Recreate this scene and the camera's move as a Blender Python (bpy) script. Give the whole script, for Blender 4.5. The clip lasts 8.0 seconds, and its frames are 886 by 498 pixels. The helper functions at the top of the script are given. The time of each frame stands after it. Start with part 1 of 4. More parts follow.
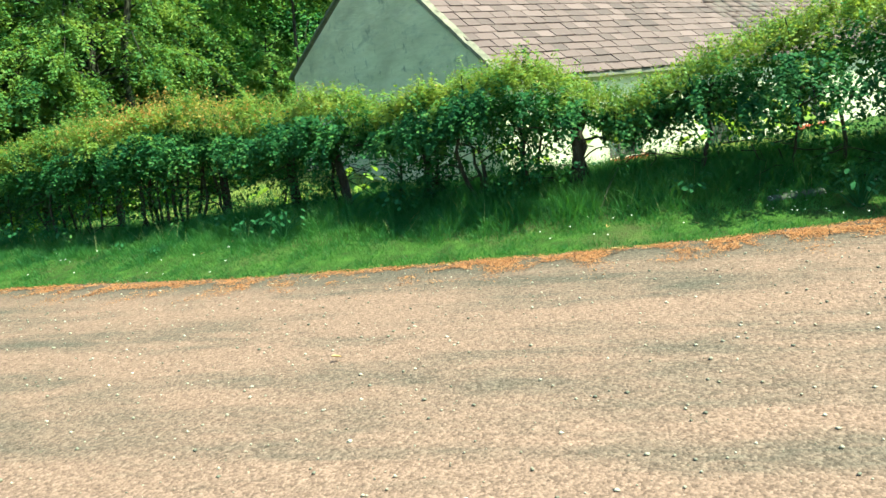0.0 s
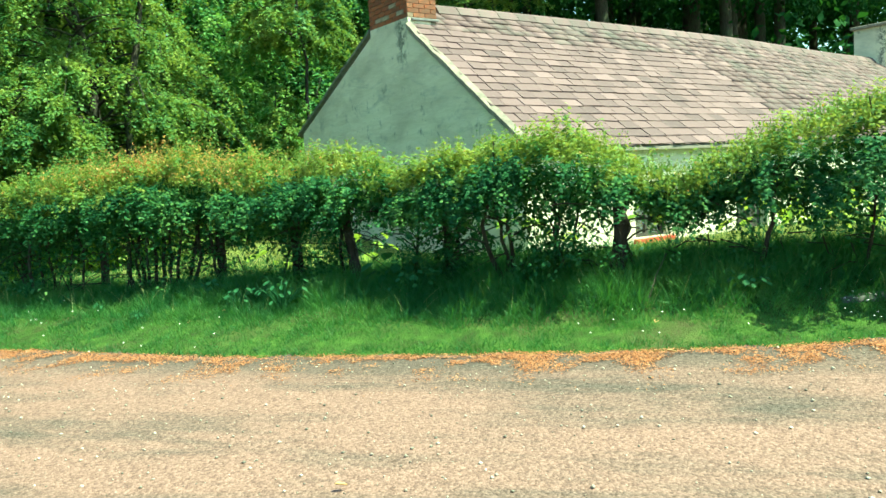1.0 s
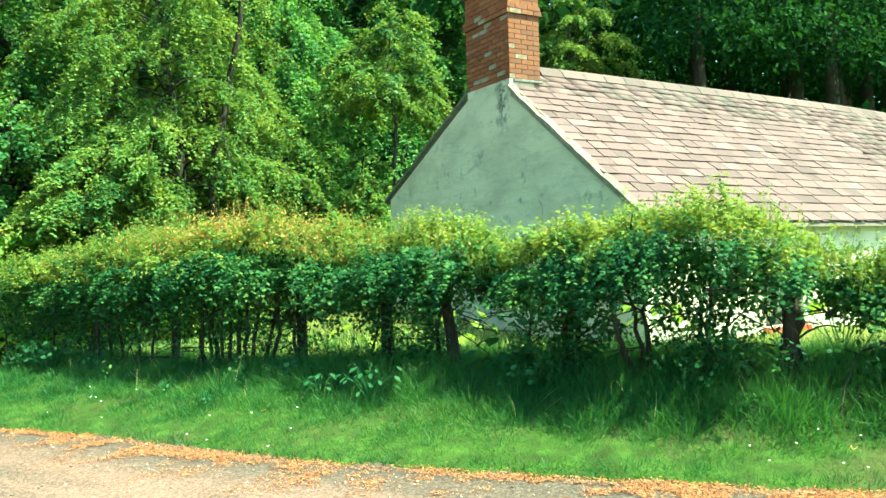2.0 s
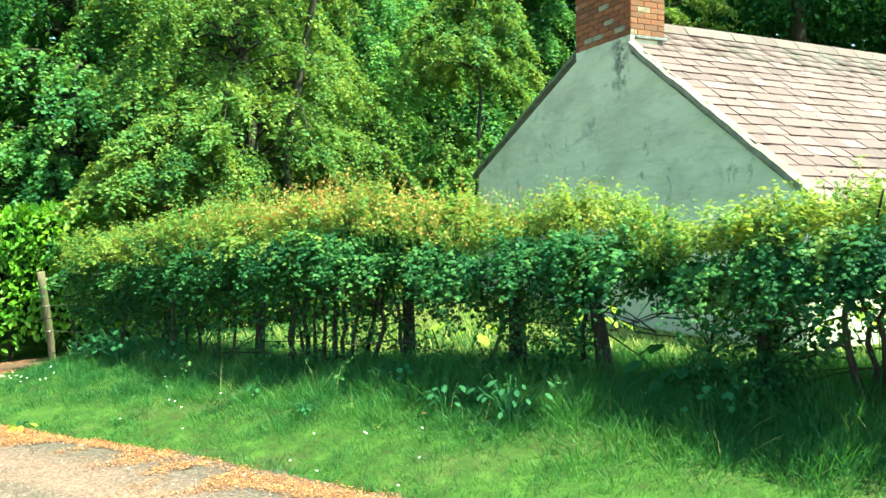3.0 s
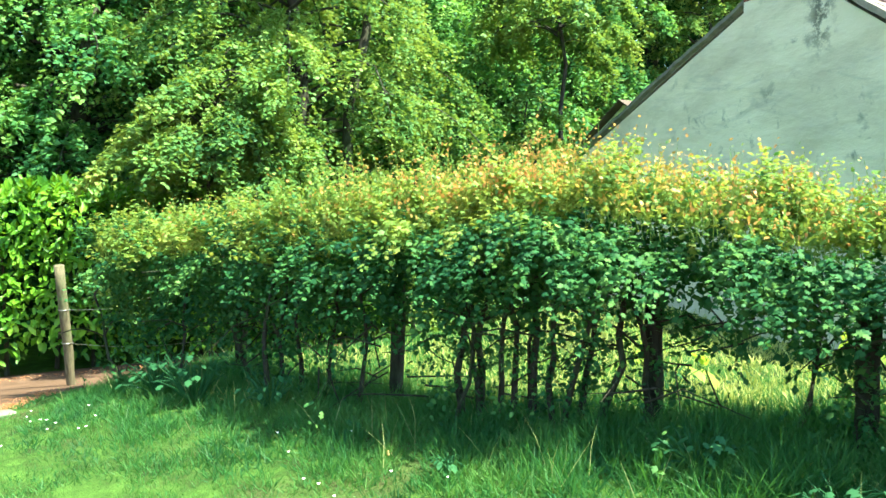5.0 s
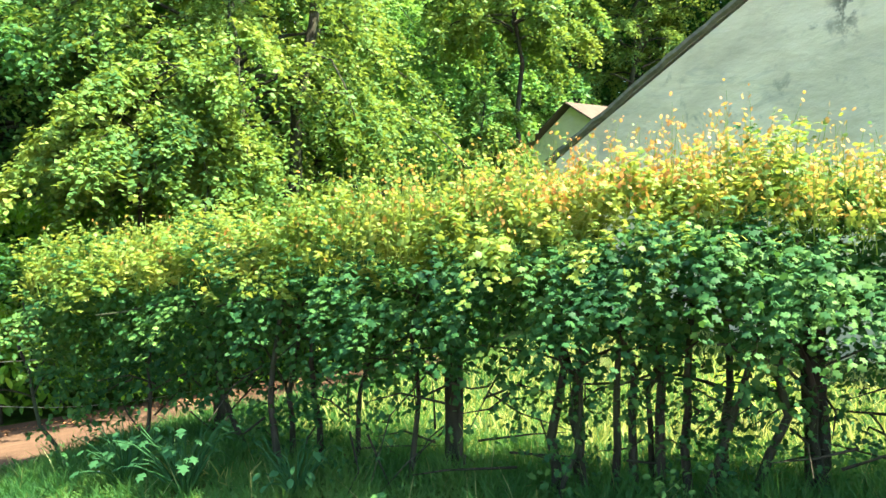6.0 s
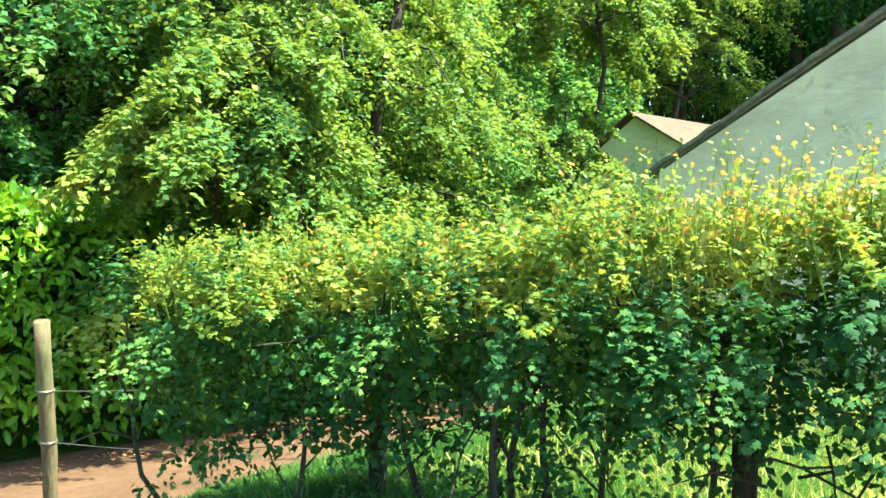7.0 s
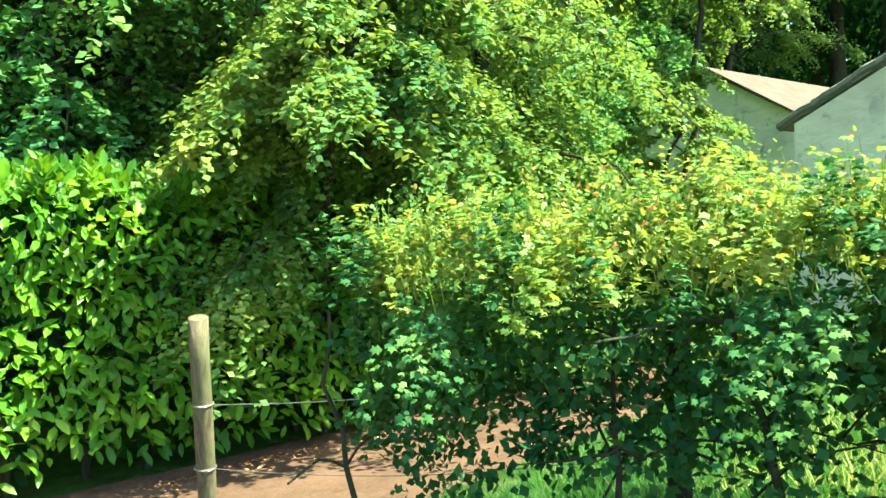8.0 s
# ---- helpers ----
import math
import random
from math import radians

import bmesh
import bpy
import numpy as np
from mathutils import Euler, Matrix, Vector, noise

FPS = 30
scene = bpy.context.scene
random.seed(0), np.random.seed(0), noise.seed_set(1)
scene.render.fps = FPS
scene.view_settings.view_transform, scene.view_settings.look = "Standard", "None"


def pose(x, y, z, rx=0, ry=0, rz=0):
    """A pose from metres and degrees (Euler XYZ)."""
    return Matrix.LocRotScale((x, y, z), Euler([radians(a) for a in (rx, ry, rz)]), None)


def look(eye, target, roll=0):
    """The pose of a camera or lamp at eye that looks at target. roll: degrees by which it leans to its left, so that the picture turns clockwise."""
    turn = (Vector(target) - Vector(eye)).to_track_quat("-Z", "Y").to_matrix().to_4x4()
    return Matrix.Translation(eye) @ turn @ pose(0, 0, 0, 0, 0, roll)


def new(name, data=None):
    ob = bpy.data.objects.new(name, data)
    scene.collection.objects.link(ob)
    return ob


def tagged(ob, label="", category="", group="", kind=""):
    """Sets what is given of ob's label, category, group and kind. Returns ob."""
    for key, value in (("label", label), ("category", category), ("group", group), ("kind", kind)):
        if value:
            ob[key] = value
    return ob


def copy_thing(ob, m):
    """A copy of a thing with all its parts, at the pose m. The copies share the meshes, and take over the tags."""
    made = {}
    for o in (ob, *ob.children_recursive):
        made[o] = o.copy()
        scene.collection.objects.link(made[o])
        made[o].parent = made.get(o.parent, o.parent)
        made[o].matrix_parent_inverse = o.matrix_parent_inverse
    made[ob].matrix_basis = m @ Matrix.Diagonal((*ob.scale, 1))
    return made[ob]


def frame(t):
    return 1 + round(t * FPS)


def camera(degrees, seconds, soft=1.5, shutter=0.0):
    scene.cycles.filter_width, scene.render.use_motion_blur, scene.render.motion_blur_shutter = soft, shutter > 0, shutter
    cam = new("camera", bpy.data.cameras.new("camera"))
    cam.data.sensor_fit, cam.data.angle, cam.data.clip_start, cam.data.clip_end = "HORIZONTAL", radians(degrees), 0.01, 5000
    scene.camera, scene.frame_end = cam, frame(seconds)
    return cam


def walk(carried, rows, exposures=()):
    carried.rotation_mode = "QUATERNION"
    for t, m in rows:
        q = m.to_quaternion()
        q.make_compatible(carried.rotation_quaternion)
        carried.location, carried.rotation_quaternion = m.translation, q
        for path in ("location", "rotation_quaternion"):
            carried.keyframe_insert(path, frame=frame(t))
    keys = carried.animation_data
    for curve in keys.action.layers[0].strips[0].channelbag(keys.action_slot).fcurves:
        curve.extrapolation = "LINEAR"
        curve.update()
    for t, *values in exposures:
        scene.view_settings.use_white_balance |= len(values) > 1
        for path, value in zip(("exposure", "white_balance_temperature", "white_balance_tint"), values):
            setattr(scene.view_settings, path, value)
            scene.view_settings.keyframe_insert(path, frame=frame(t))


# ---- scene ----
cam = camera(59.1, 8.0, 1.55)
PATH = [
    (0, (0.005, 0.995, 2.03), (1.11, 2.627, 1.692), -6.5),
    (0.5, (0.222, 1.405, 2.074), (1.343, 3.041, 1.814), -4.6),
    (1, (0.364, 1.886, 2.077), (1.499, 3.523, 1.899), -3.3),
    (1.5, (0.585, 2.435, 2.1), (1.663, 4.12, 2.084), -2.0),
    (1.7, (0.64, 2.647, 2.109), (1.673, 4.359, 2.123), -1.7),
    (2.8, (0.725, 4.233, 2.18), (1.638, 6.012, 2.14), -1.3),
    (3, (0.695, 4.515, 2.195), (1.566, 6.314, 2.146), -0.9),
    (3.5, (0.581, 5.248, 2.163), (1.412, 7.065, 2.086), -0.0),
    (4, (0.489, 5.97, 2.14), (1.317, 7.79, 2.073), 0.8),
    (4.5, (0.346, 6.702, 2.122), (1.191, 8.514, 2.061), 0.6),
    (4.7, (0.301, 6.995, 2.134), (1.171, 8.794, 2.072), 0.4),
    (5.8, (0.015, 8.676, 2.145), (1.123, 10.34, 2.106), -0.7),
    (6, (-0.003, 8.99, 2.176), (1.145, 10.627, 2.143), -1.3),
    (6.5, (-0.153, 9.777, 2.201), (1.023, 11.395, 2.214), 0.2),
    (7, (-0.42, 10.58, 2.203), (0.756, 12.198, 2.2), 0.6),
    (7.5, (-0.65, 11.385, 2.155), (0.534, 12.997, 2.125), -0.6),
    (8, (-0.86, 12.181, 2.133), (0.327, 13.79, 2.076), -1.5),
]
EXPOSURES = [(0.0, 1.52, 6550, -30), (1.0, 1.69, 6700, -36), (1.6, 1.93, 6900, -36), (3.0, 2.18, 6800, -29), (4.6, 2.35, 6250, -23), (5.8, 2.54, 7200, -3), (6.5, 2.51, 7200, -7), (7.0, 2.48, 7100, -12), (8.0, 2.48, 6800, -19)]
walk(cam, [(t, look(eye, target, roll)) for t, eye, target, roll in PATH], EXPOSURES)

# ---- light ----
SUN_TO = Vector((0.41, -0.53, 1.06)).normalized()
world = bpy.data.worlds.new("sky")
scene.world = world
world.use_nodes = True
wn = world.node_tree.nodes
sky = wn.new("ShaderNodeTexSky")
sky.sky_type = "NISHITA"
sky.sun_disc = False
sky.sun_elevation = math.asin(SUN_TO.z)
sky.sun_rotation = math.atan2(SUN_TO.x, SUN_TO.y)
wn["Background"].inputs[1].default_value = 0.13
world.node_tree.links.new(sky.outputs[0], wn["Background"].inputs[0])
sun_data = bpy.data.lights.new("sun", "SUN")
sun_data.energy, sun_data.angle, sun_data.color = 4.4, radians(0.6), (1.0, 0.91, 0.74)
sun = new("sun", sun_data)
sun.matrix_world = look(SUN_TO * 60, (0, 0, 0))


# ---- materials ----
class Nodes:
    """Short helper to lay out a node material."""

    def __init__(self, name):
        self.mat = bpy.data.materials.new(name)
        self.mat.use_nodes = True
        self.t = self.mat.node_tree
        self.b = self.t.nodes["Principled BSDF"]
        self.out = self.t.nodes["Material Output"]
        self.co = self.t.nodes.new("ShaderNodeTexCoord").outputs["Object"]

    def put(self, socket, value):
        if hasattr(value, "is_linked"):
            self.t.links.new(value, socket)
        else:
            socket.default_value = value

    def noise(self, scale, detail=4, rough=0.6, stretch=(1, 1, 1), distort=0.0, turn=0.0):
        m = self.t.nodes.new("ShaderNodeMapping")
        if turn:
            m.vector_type = "TEXTURE"
            m.inputs["Rotation"].default_value = (0, 0, turn)
            stretch = [1 / k for k in stretch]
        m.inputs["Scale"].default_value = stretch
        self.put(m.inputs[0], self.co)
        n = self.t.nodes.new("ShaderNodeTexNoise")
        n.inputs["Scale"].default_value, n.inputs["Detail"].default_value = scale, detail
        n.inputs["Roughness"].default_value, n.inputs["Distortion"].default_value = rough, distort
        self.put(n.inputs["Vector"], m.outputs[0])
        return n.outputs[0]

    def cells(self, scale, out="Distance"):
        n = self.t.nodes.new("ShaderNodeTexVoronoi")
        n.inputs["Scale"].default_value = scale
        self.put(n.inputs["Vector"], self.co)
        return n.outputs[out]

    def ramp(self, value, stops):
        n = self.t.nodes.new("ShaderNodeValToRGB")
        r = n.color_ramp
        while len(r.elements) < len(stops):
            r.elements.new(0.5)
        for e, (p, c) in zip(r.elements, stops):
            e.position = p
            e.color = (*c, 1) if hasattr(c, "__len__") else (c, c, c, 1)
        self.put(n.inputs[0], value)
        return n.outputs[0]

    def mix(self, f, a, b, how="MIX"):
        n = self.t.nodes.new("ShaderNodeMix")
        n.data_type, n.blend_type = "RGBA", how
        for k, v in ((0, f), (6, a), (7, b)):
            self.put(n.inputs[k], (*v, 1) if isinstance(v, tuple) else v)
        return n.outputs[2]

    def math(self, how, a, b=0.0):
        n = self.t.nodes.new("ShaderNodeMath")
        n.operation = how
        self.put(n.inputs[0], a)
        self.put(n.inputs[1], b)
        return n.outputs[0]

    def axis(self, k):
        n = self.t.nodes.new("ShaderNodeSeparateXYZ")
        self.put(n.inputs[0], self.co)
        return n.outputs[k]

    def island(self):
        return self.t.nodes.new("ShaderNodeNewGeometry").outputs["Random Per Island"]

    def lot(self):
        return self.t.nodes.new("ShaderNodeObjectInfo").outputs["Random"]

    def bump(self, height, strength, dist=0.02):
        n = self.t.nodes.new("ShaderNodeBump")
        n.inputs["Strength"].default_value, n.inputs["Distance"].default_value = strength, dist
        self.put(n.inputs["Height"], height)
        self.put(self.b.inputs["Normal"], n.outputs[0])

    def done(self, color, rough=0.8, spec=0.3):
        self.put(self.b.inputs["Base Color"], (*color, 1) if isinstance(color, tuple) else color)
        self.put(self.b.inputs["Roughness"], rough)
        self.b.inputs["Specular IOR Level"].default_value = spec
        return self.mat


def leaf_material(name, stops, through_color, share=0.35, rough=0.45, spec=0.35, patch=1.1):
    n = Nodes(name)
    pick = n.math("ADD", n.math("MULTIPLY", n.island(), 0.24), n.math("SUBTRACT", n.math("MULTIPLY", n.noise(patch, 3, 0.7), 1.3), 0.27))
    col = n.ramp(pick, stops)
    n.done(col, rough, spec)
    tr = n.t.nodes.new("ShaderNodeBsdfTranslucent")
    n.put(tr.inputs[0], n.mix(0.55, col, through_color))
    mx = n.t.nodes.new("ShaderNodeMixShader")
    mx.inputs[0].default_value = share
    n.t.links.new(n.b.outputs[0], mx.inputs[1])
    n.t.links.new(tr.outputs[0], mx.inputs[2])
    n.t.links.new(mx.outputs[0], n.out.inputs[0])
    return n.mat


M_HAW = leaf_material("hawthorn leaf", [(0.18, (0.01, 0.05, 0.026)), (0.52, (0.035, 0.12, 0.04)), (0.85, (0.14, 0.26, 0.065))], (0.18, 0.42, 0.06), 0.2, 0.6, 0.16, 2.6)
M_NEW = leaf_material("young hawthorn leaf", [(0.18, (0.075, 0.19, 0.05)), (0.5, (0.17, 0.29, 0.065)), (0.85, (0.38, 0.39, 0.1))], (0.56, 0.57, 0.08), 0.4, 0.5, 0.3, 2.4)
M_RED = leaf_material("red shoot leaf", [(0.2, (0.46, 0.38, 0.09)), (0.5, (0.56, 0.31, 0.1)), (0.85, (0.6, 0.22, 0.1))], (0.7, 0.4, 0.1), 0.4)
M_LAUREL = leaf_material("laurel leaf", [(0.18, (0.03, 0.11, 0.018)), (0.5, (0.1, 0.25, 0.024)), (0.85, (0.27, 0.43, 0.04))], (0.36, 0.6, 0.02), 0.34, 0.4, 0.3, 1.6)
M_TREE = leaf_material("tree leaf", [(0.18, (0.0299, 0.121, 0.0598)), (0.5, (0.0943, 0.241, 0.0759)), (0.85, (0.31, 0.437, 0.109))], (0.322, 0.575, 0.0805), 0.34, 0.55, 0.25, 0.9)
M_LIME = leaf_material("bright tree leaf", [(0.18, (0.0307, 0.112, 0.0469)), (0.5, (0.108, 0.226, 0.0596)), (0.85, (0.343, 0.397, 0.0903))], (0.416, 0.506, 0.0632), 0.36, 0.55, 0.25, 0.8)
# leaf tone darkened to stand for shade in the wood and inside the laurels
M_DARKLEAF = leaf_material("leaf darkened for shade", [(0.2, (0.008, 0.034, 0.014)), (0.6, (0.02, 0.07, 0.022)), (0.9, (0.045, 0.115, 0.03))], (0.1, 0.28, 0.03), 0.2, 0.8, 0.08)
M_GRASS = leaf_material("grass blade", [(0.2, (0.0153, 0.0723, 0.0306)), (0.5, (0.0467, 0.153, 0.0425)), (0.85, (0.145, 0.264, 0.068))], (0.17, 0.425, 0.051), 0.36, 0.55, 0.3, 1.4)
M_DRY = leaf_material("pale grass stalk", [(0.2, (0.2, 0.27, 0.09)), (0.8, (0.42, 0.42, 0.2))], (0.4, 0.4, 0.1), 0.3)
M_WEED = leaf_material("weed leaf", [(0.2, (0.02, 0.09, 0.045)), (0.85, (0.07, 0.19, 0.07))], (0.16, 0.42, 0.08), 0.3, 0.65, 0.15)
# pale yellow-greens, raised further so the garden's sunlight is in the colour
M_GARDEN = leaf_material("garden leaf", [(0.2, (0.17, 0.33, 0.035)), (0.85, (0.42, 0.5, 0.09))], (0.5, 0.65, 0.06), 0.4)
M_HAY = leaf_material("pale garden grass, sunlit tone", [(0.2, (0.26, 0.34, 0.08)), (0.85, (0.52, 0.5, 0.2))], (0.6, 0.62, 0.15), 0.35, 0.6, 0.2, 0.9)


def mat_bark(name, a, b):
    n = Nodes(name)
    f = n.noise(9, 6, 0.7, (3, 3, 0.6))
    n.bump(f, 0.7, 0.03)
    return n.done(n.mix(n.ramp(n.noise(2.5), [(0.45, 0.0), (0.7, 0.5)]), n.ramp(f, [(0.3, a), (0.7, b)]), (0.06, 0.1, 0.05)), 0.9, 0.2)


M_BARK = mat_bark("bark", (0.02, 0.019, 0.016), (0.065, 0.058, 0.048))
M_STEM = mat_bark("hawthorn stem", (0.018, 0.017, 0.014), (0.07, 0.062, 0.05))


def mat_post():
    n = Nodes("weathered post wood")
    f = n.noise(14, 6, 0.65, (4, 4, 0.35))
    n.bump(f, 0.5, 0.01)
    c = n.ramp(f, [(0.3, (0.075, 0.062, 0.042)), (0.7, (0.19, 0.16, 0.105))])
    return n.done(n.mix(n.ramp(n.noise(5), [(0.5, 0.0), (0.75, 0.6)]), c, (0.12, 0.16, 0.07)), 0.85, 0.2)


M_POST = mat_post()


def mat_wire():
    n = Nodes("galvanised wire")
    n.b.inputs["Metallic"].default_value = 0.8
    return n.done(n.ramp(n.noise(40), [(0.3, 0.25), (0.7, 0.5)]), 0.5, 0.5)


M_WIRE = mat_wire()


def mat_road():
    n = Nodes("worn tarmac with grit")
    big = n.noise(0.9, 5, 0.62, (0.25, 1.3, 1), 0.5, radians(128))
    mid = n.noise(2.6, 6, 0.7, (0.4, 1.2, 1), 0.3, radians(128))
    fine = n.noise(38, 4, 0.7)
    chips = n.cells(75, "Color")
    chip_d = n.cells(75)
    grey = n.ramp(fine, [(0.3, (0.0391, 0.0348, 0.0331)), (0.7, (0.152, 0.124, 0.109))])
    dust = n.ramp(fine, [(0.3, (0.147, 0.0894, 0.078)), (0.7, (0.297, 0.185, 0.161))])
    f = n.ramp(n.math("ADD", n.math("MULTIPLY", big, 0.6), n.math("MULTIPLY", mid, 0.4)), [(0.39, 0.05), (0.55, 1.0)])
    worn = n.t.nodes.new("ShaderNodeAttribute")
    worn.attribute_name = "dust"
    c = n.mix(n.math("MULTIPLY", f, worn.outputs["Fac"]), grey, dust)
    c = n.mix(0.5, c, n.ramp(chips, [(0.15, 0.2), (0.85, 0.82)]), "OVERLAY")
    n.bump(n.math("ADD", n.math("MULTIPLY", chip_d, -0.7), n.math("MULTIPLY", fine, 0.6)), 0.55, 0.012)
    return n.done(c, 0.93, 0.15)


M_ROAD = mat_road()


def mat_drive():
    n = Nodes("dusty pinkish earth drive")
    f = n.noise(1.6, 6, 0.7)
    c = n.ramp(f, [(0.35, (0.075, 0.043, 0.031)), (0.65, (0.15, 0.088, 0.063))])
    c = n.mix(n.ramp(n.noise(26, 5, 0.75), [(0.45, 0.0), (0.7, 0.6)]), c, (0.18, 0.12, 0.09))
    n.bump(n.noise(30, 5, 0.7), 0.6, 0.015)
    return n.done(c, 0.95, 0.1)


M_DRIVE = mat_drive()


def mat_ground():
    n = Nodes("turf and soil")
    f = n.noise(5, 6, 0.7)
    c = n.ramp(f, [(0.3, (0.035, 0.05, 0.018)), (0.5, (0.05, 0.1, 0.022)), (0.7, (0.09, 0.17, 0.035))])
    c = n.mix(n.ramp(n.noise(1.1), [(0.52, 0.0), (0.7, 0.6)]), c, (0.11, 0.085, 0.05))
    n.bump(n.noise(30, 5, 0.7), 0.8, 0.03)
    return n.done(c, 0.95, 0.1)


M_GROUND = mat_ground()


def mat_litter():
    n = Nodes("dry orange litter")
    c = n.ramp(n.island(), [(0.1, (0.18, 0.07, 0.035)), (0.5, (0.4, 0.16, 0.075)), (0.9, (0.55, 0.28, 0.15))])
    return n.done(c, 0.9, 0.15)


M_LITTER = mat_litter()


def mat_stone():
    n = Nodes("loose stone")
    c = n.ramp(n.island(), [(0.1, (0.16, 0.15, 0.13)), (0.5, (0.36, 0.32, 0.27)), (0.95, (0.62, 0.56, 0.48))])
    n.bump(n.noise(60), 0.3, 0.005)
    return n.done(c, 0.85, 0.25)


M_STONE = mat_stone()


def mat_render():
    n = Nodes("old limewashed render")
    f = n.noise(1.1, 5, 0.6, (1, 1, 1.6), 0.5)
    g = n.noise(5, 6, 0.62, (1, 1, 0.9), 0.4)
    c = n.ramp(f, [(0.3, (0.572, 0.533, 0.406)), (0.55, (0.737, 0.692, 0.533)), (0.8, (0.826, 0.775, 0.61))])
    c = n.mix(n.math("MULTIPLY", n.ramp(g, [(0.57, 0.0), (0.68, 0.8)]), n.ramp(n.noise(0.9, 3), [(0.47, 0.0), (0.6, 1.0)])), c, (0.17, 0.19, 0.16))
    streak = n.noise(1.6, 5, 0.7, (1, 0.8, 2.6), 0.8)
    c = n.mix(n.ramp(streak, [(0.56, 0.0), (0.72, 0.45)]), c, (0.27, 0.3, 0.27))
    off = n.math("ABSOLUTE", n.math("SUBTRACT", n.axis(1), 12.84))
    under = n.math("MULTIPLY", n.ramp(off, [(0.05, 1.0), (0.22, 0.0)]), n.ramp(n.math("SUBTRACT", n.axis(2), 3.7), [(0.1, 0.0), (0.5, 1.0)]))
    c = n.mix(n.math("MULTIPLY", under, n.ramp(n.noise(9, 5, 0.7), [(0.46, 0.0), (0.58, 0.9)])), c, (0.12, 0.13, 0.11))
    n.bump(n.math("ADD", n.noise(2.6, 4, 0.5, (1, 1, 2.2)), n.math("MULTIPLY", n.noise(45, 3), 0.15)), 0.6, 0.05)
    return n.done(c, 0.92, 0.15)


M_RENDER = mat_render()


def mat_slate():
    n = Nodes("weathered stone slate")
    r = n.math("ADD", n.math("MULTIPLY", n.lot(), 1.0), n.math("MULTIPLY", n.island(), 1.0))
    r = n.math("FRACT", r)
    c = n.ramp(r, [(0.0, (0.104, 0.0684, 0.0763)), (0.25, (0.138, 0.0883, 0.0973)), (0.75, (0.163, 0.104, 0.113)), (1.0, (0.201, 0.131, 0.142))])
    c = n.mix(n.ramp(n.noise(1.3, 5, 0.7), [(0.48, 0.0), (0.66, 0.7)]), c, (0.1, 0.1, 0.09))
    c = n.mix(n.ramp(n.noise(16, 5, 0.7), [(0.5, 0.0), (0.75, 0.45)]), c, (0.22, 0.175, 0.15))
    n.bump(n.noise(22, 5), 0.35, 0.012)
    return n.done(c, 0.8, 0.3)


M_SLATE = mat_slate()


def mat_brick():
    n = Nodes("red chimney brick")
    r = n.lot()
    c = n.ramp(r, [(0.0, (0.2, 0.075, 0.045)), (0.4, (0.3, 0.09, 0.045)), (0.75, (0.36, 0.125, 0.06)), (0.9, (0.38, 0.15, 0.08)), (0.93, (0.4, 0.33, 0.25))])
    c = n.mix(n.ramp(n.noise(12, 5, 0.7), [(0.45, 0.0), (0.72, 0.5)]), c, (0.2, 0.13, 0.09))
    c = n.mix(n.ramp(n.noise(2.4, 5, 0.7), [(0.42, 0.0), (0.62, 0.7)]), c, (0.13, 0.085, 0.06))
    n.bump(n.noise(40, 4), 0.4, 0.01)
    return n.done(c, 0.9, 0.2)


M_BRICK = mat_brick()


def mat_plain(name, a, b, scale=6.0, rough=0.85, metal=0.0, bump=0.3):
    n = Nodes(name)
    f = n.noise(scale, 5, 0.65)
    n.b.inputs["Metallic"].default_value = metal
    n.bump(f, bump, 0.015)
    return n.done(n.ramp(f, [(0.3, a), (0.7, b)]), rough, 0.3)


M_MORTAR = mat_plain("lime mortar", (0.16, 0.145, 0.12), (0.3, 0.275, 0.23), 18)
M_VERGE = mat_plain("pale verge mortar", (0.16, 0.15, 0.12), (0.36, 0.31, 0.26), 7)
M_EDGE = mat_plain("mossy slate edge", (0.09, 0.1, 0.08), (0.22, 0.22, 0.18), 10)
M_LEAD = mat_plain("lead flashing", (0.12, 0.125, 0.13), (0.26, 0.26, 0.26), 12, 0.6, 0.4)
M_DARK = mat_plain("dark timber", (0.03, 0.03, 0.028), (0.07, 0.065, 0.055), 10)
M_CONCRETE = mat_plain("concrete slab", (0.07, 0.072, 0.07), (0.14, 0.138, 0.13), 14)
M_SHEDROOF = mat_plain("pinkish sheet roof", (0.085, 0.06, 0.053), (0.135, 0.1, 0.085), 4)
M_REDPAINT = mat_plain("red painted sill", (0.4, 0.05, 0.03), (0.5, 0.09, 0.05), 9, 0.5)
M_PETAL = mat_plain("white petal", (0.75, 0.75, 0.7), (0.85, 0.85, 0.82), 9)
M_FALLEN = mat_plain("fallen leaf", (0.42, 0.24, 0.1), (0.6, 0.4, 0.2), 20)


def mat_glass():
    n = Nodes("dark window glass")
    n.b.inputs["Transmission Weight"].default_value = 0.9
    return n.done((0.7, 0.75, 0.75), 0.03, 0.5)


M_GLASS = mat_glass()


# ---- mesh helpers ----
def part(name, bm, material, parent=None, label=""):
    me = bpy.data.meshes.new(name)
    bm.to_mesh(me)
    bm.free()
    me.materials.append(material)
    ob = new(name, me)
    ob.parent = parent
    if label:
        ob["label"] = label
    return ob


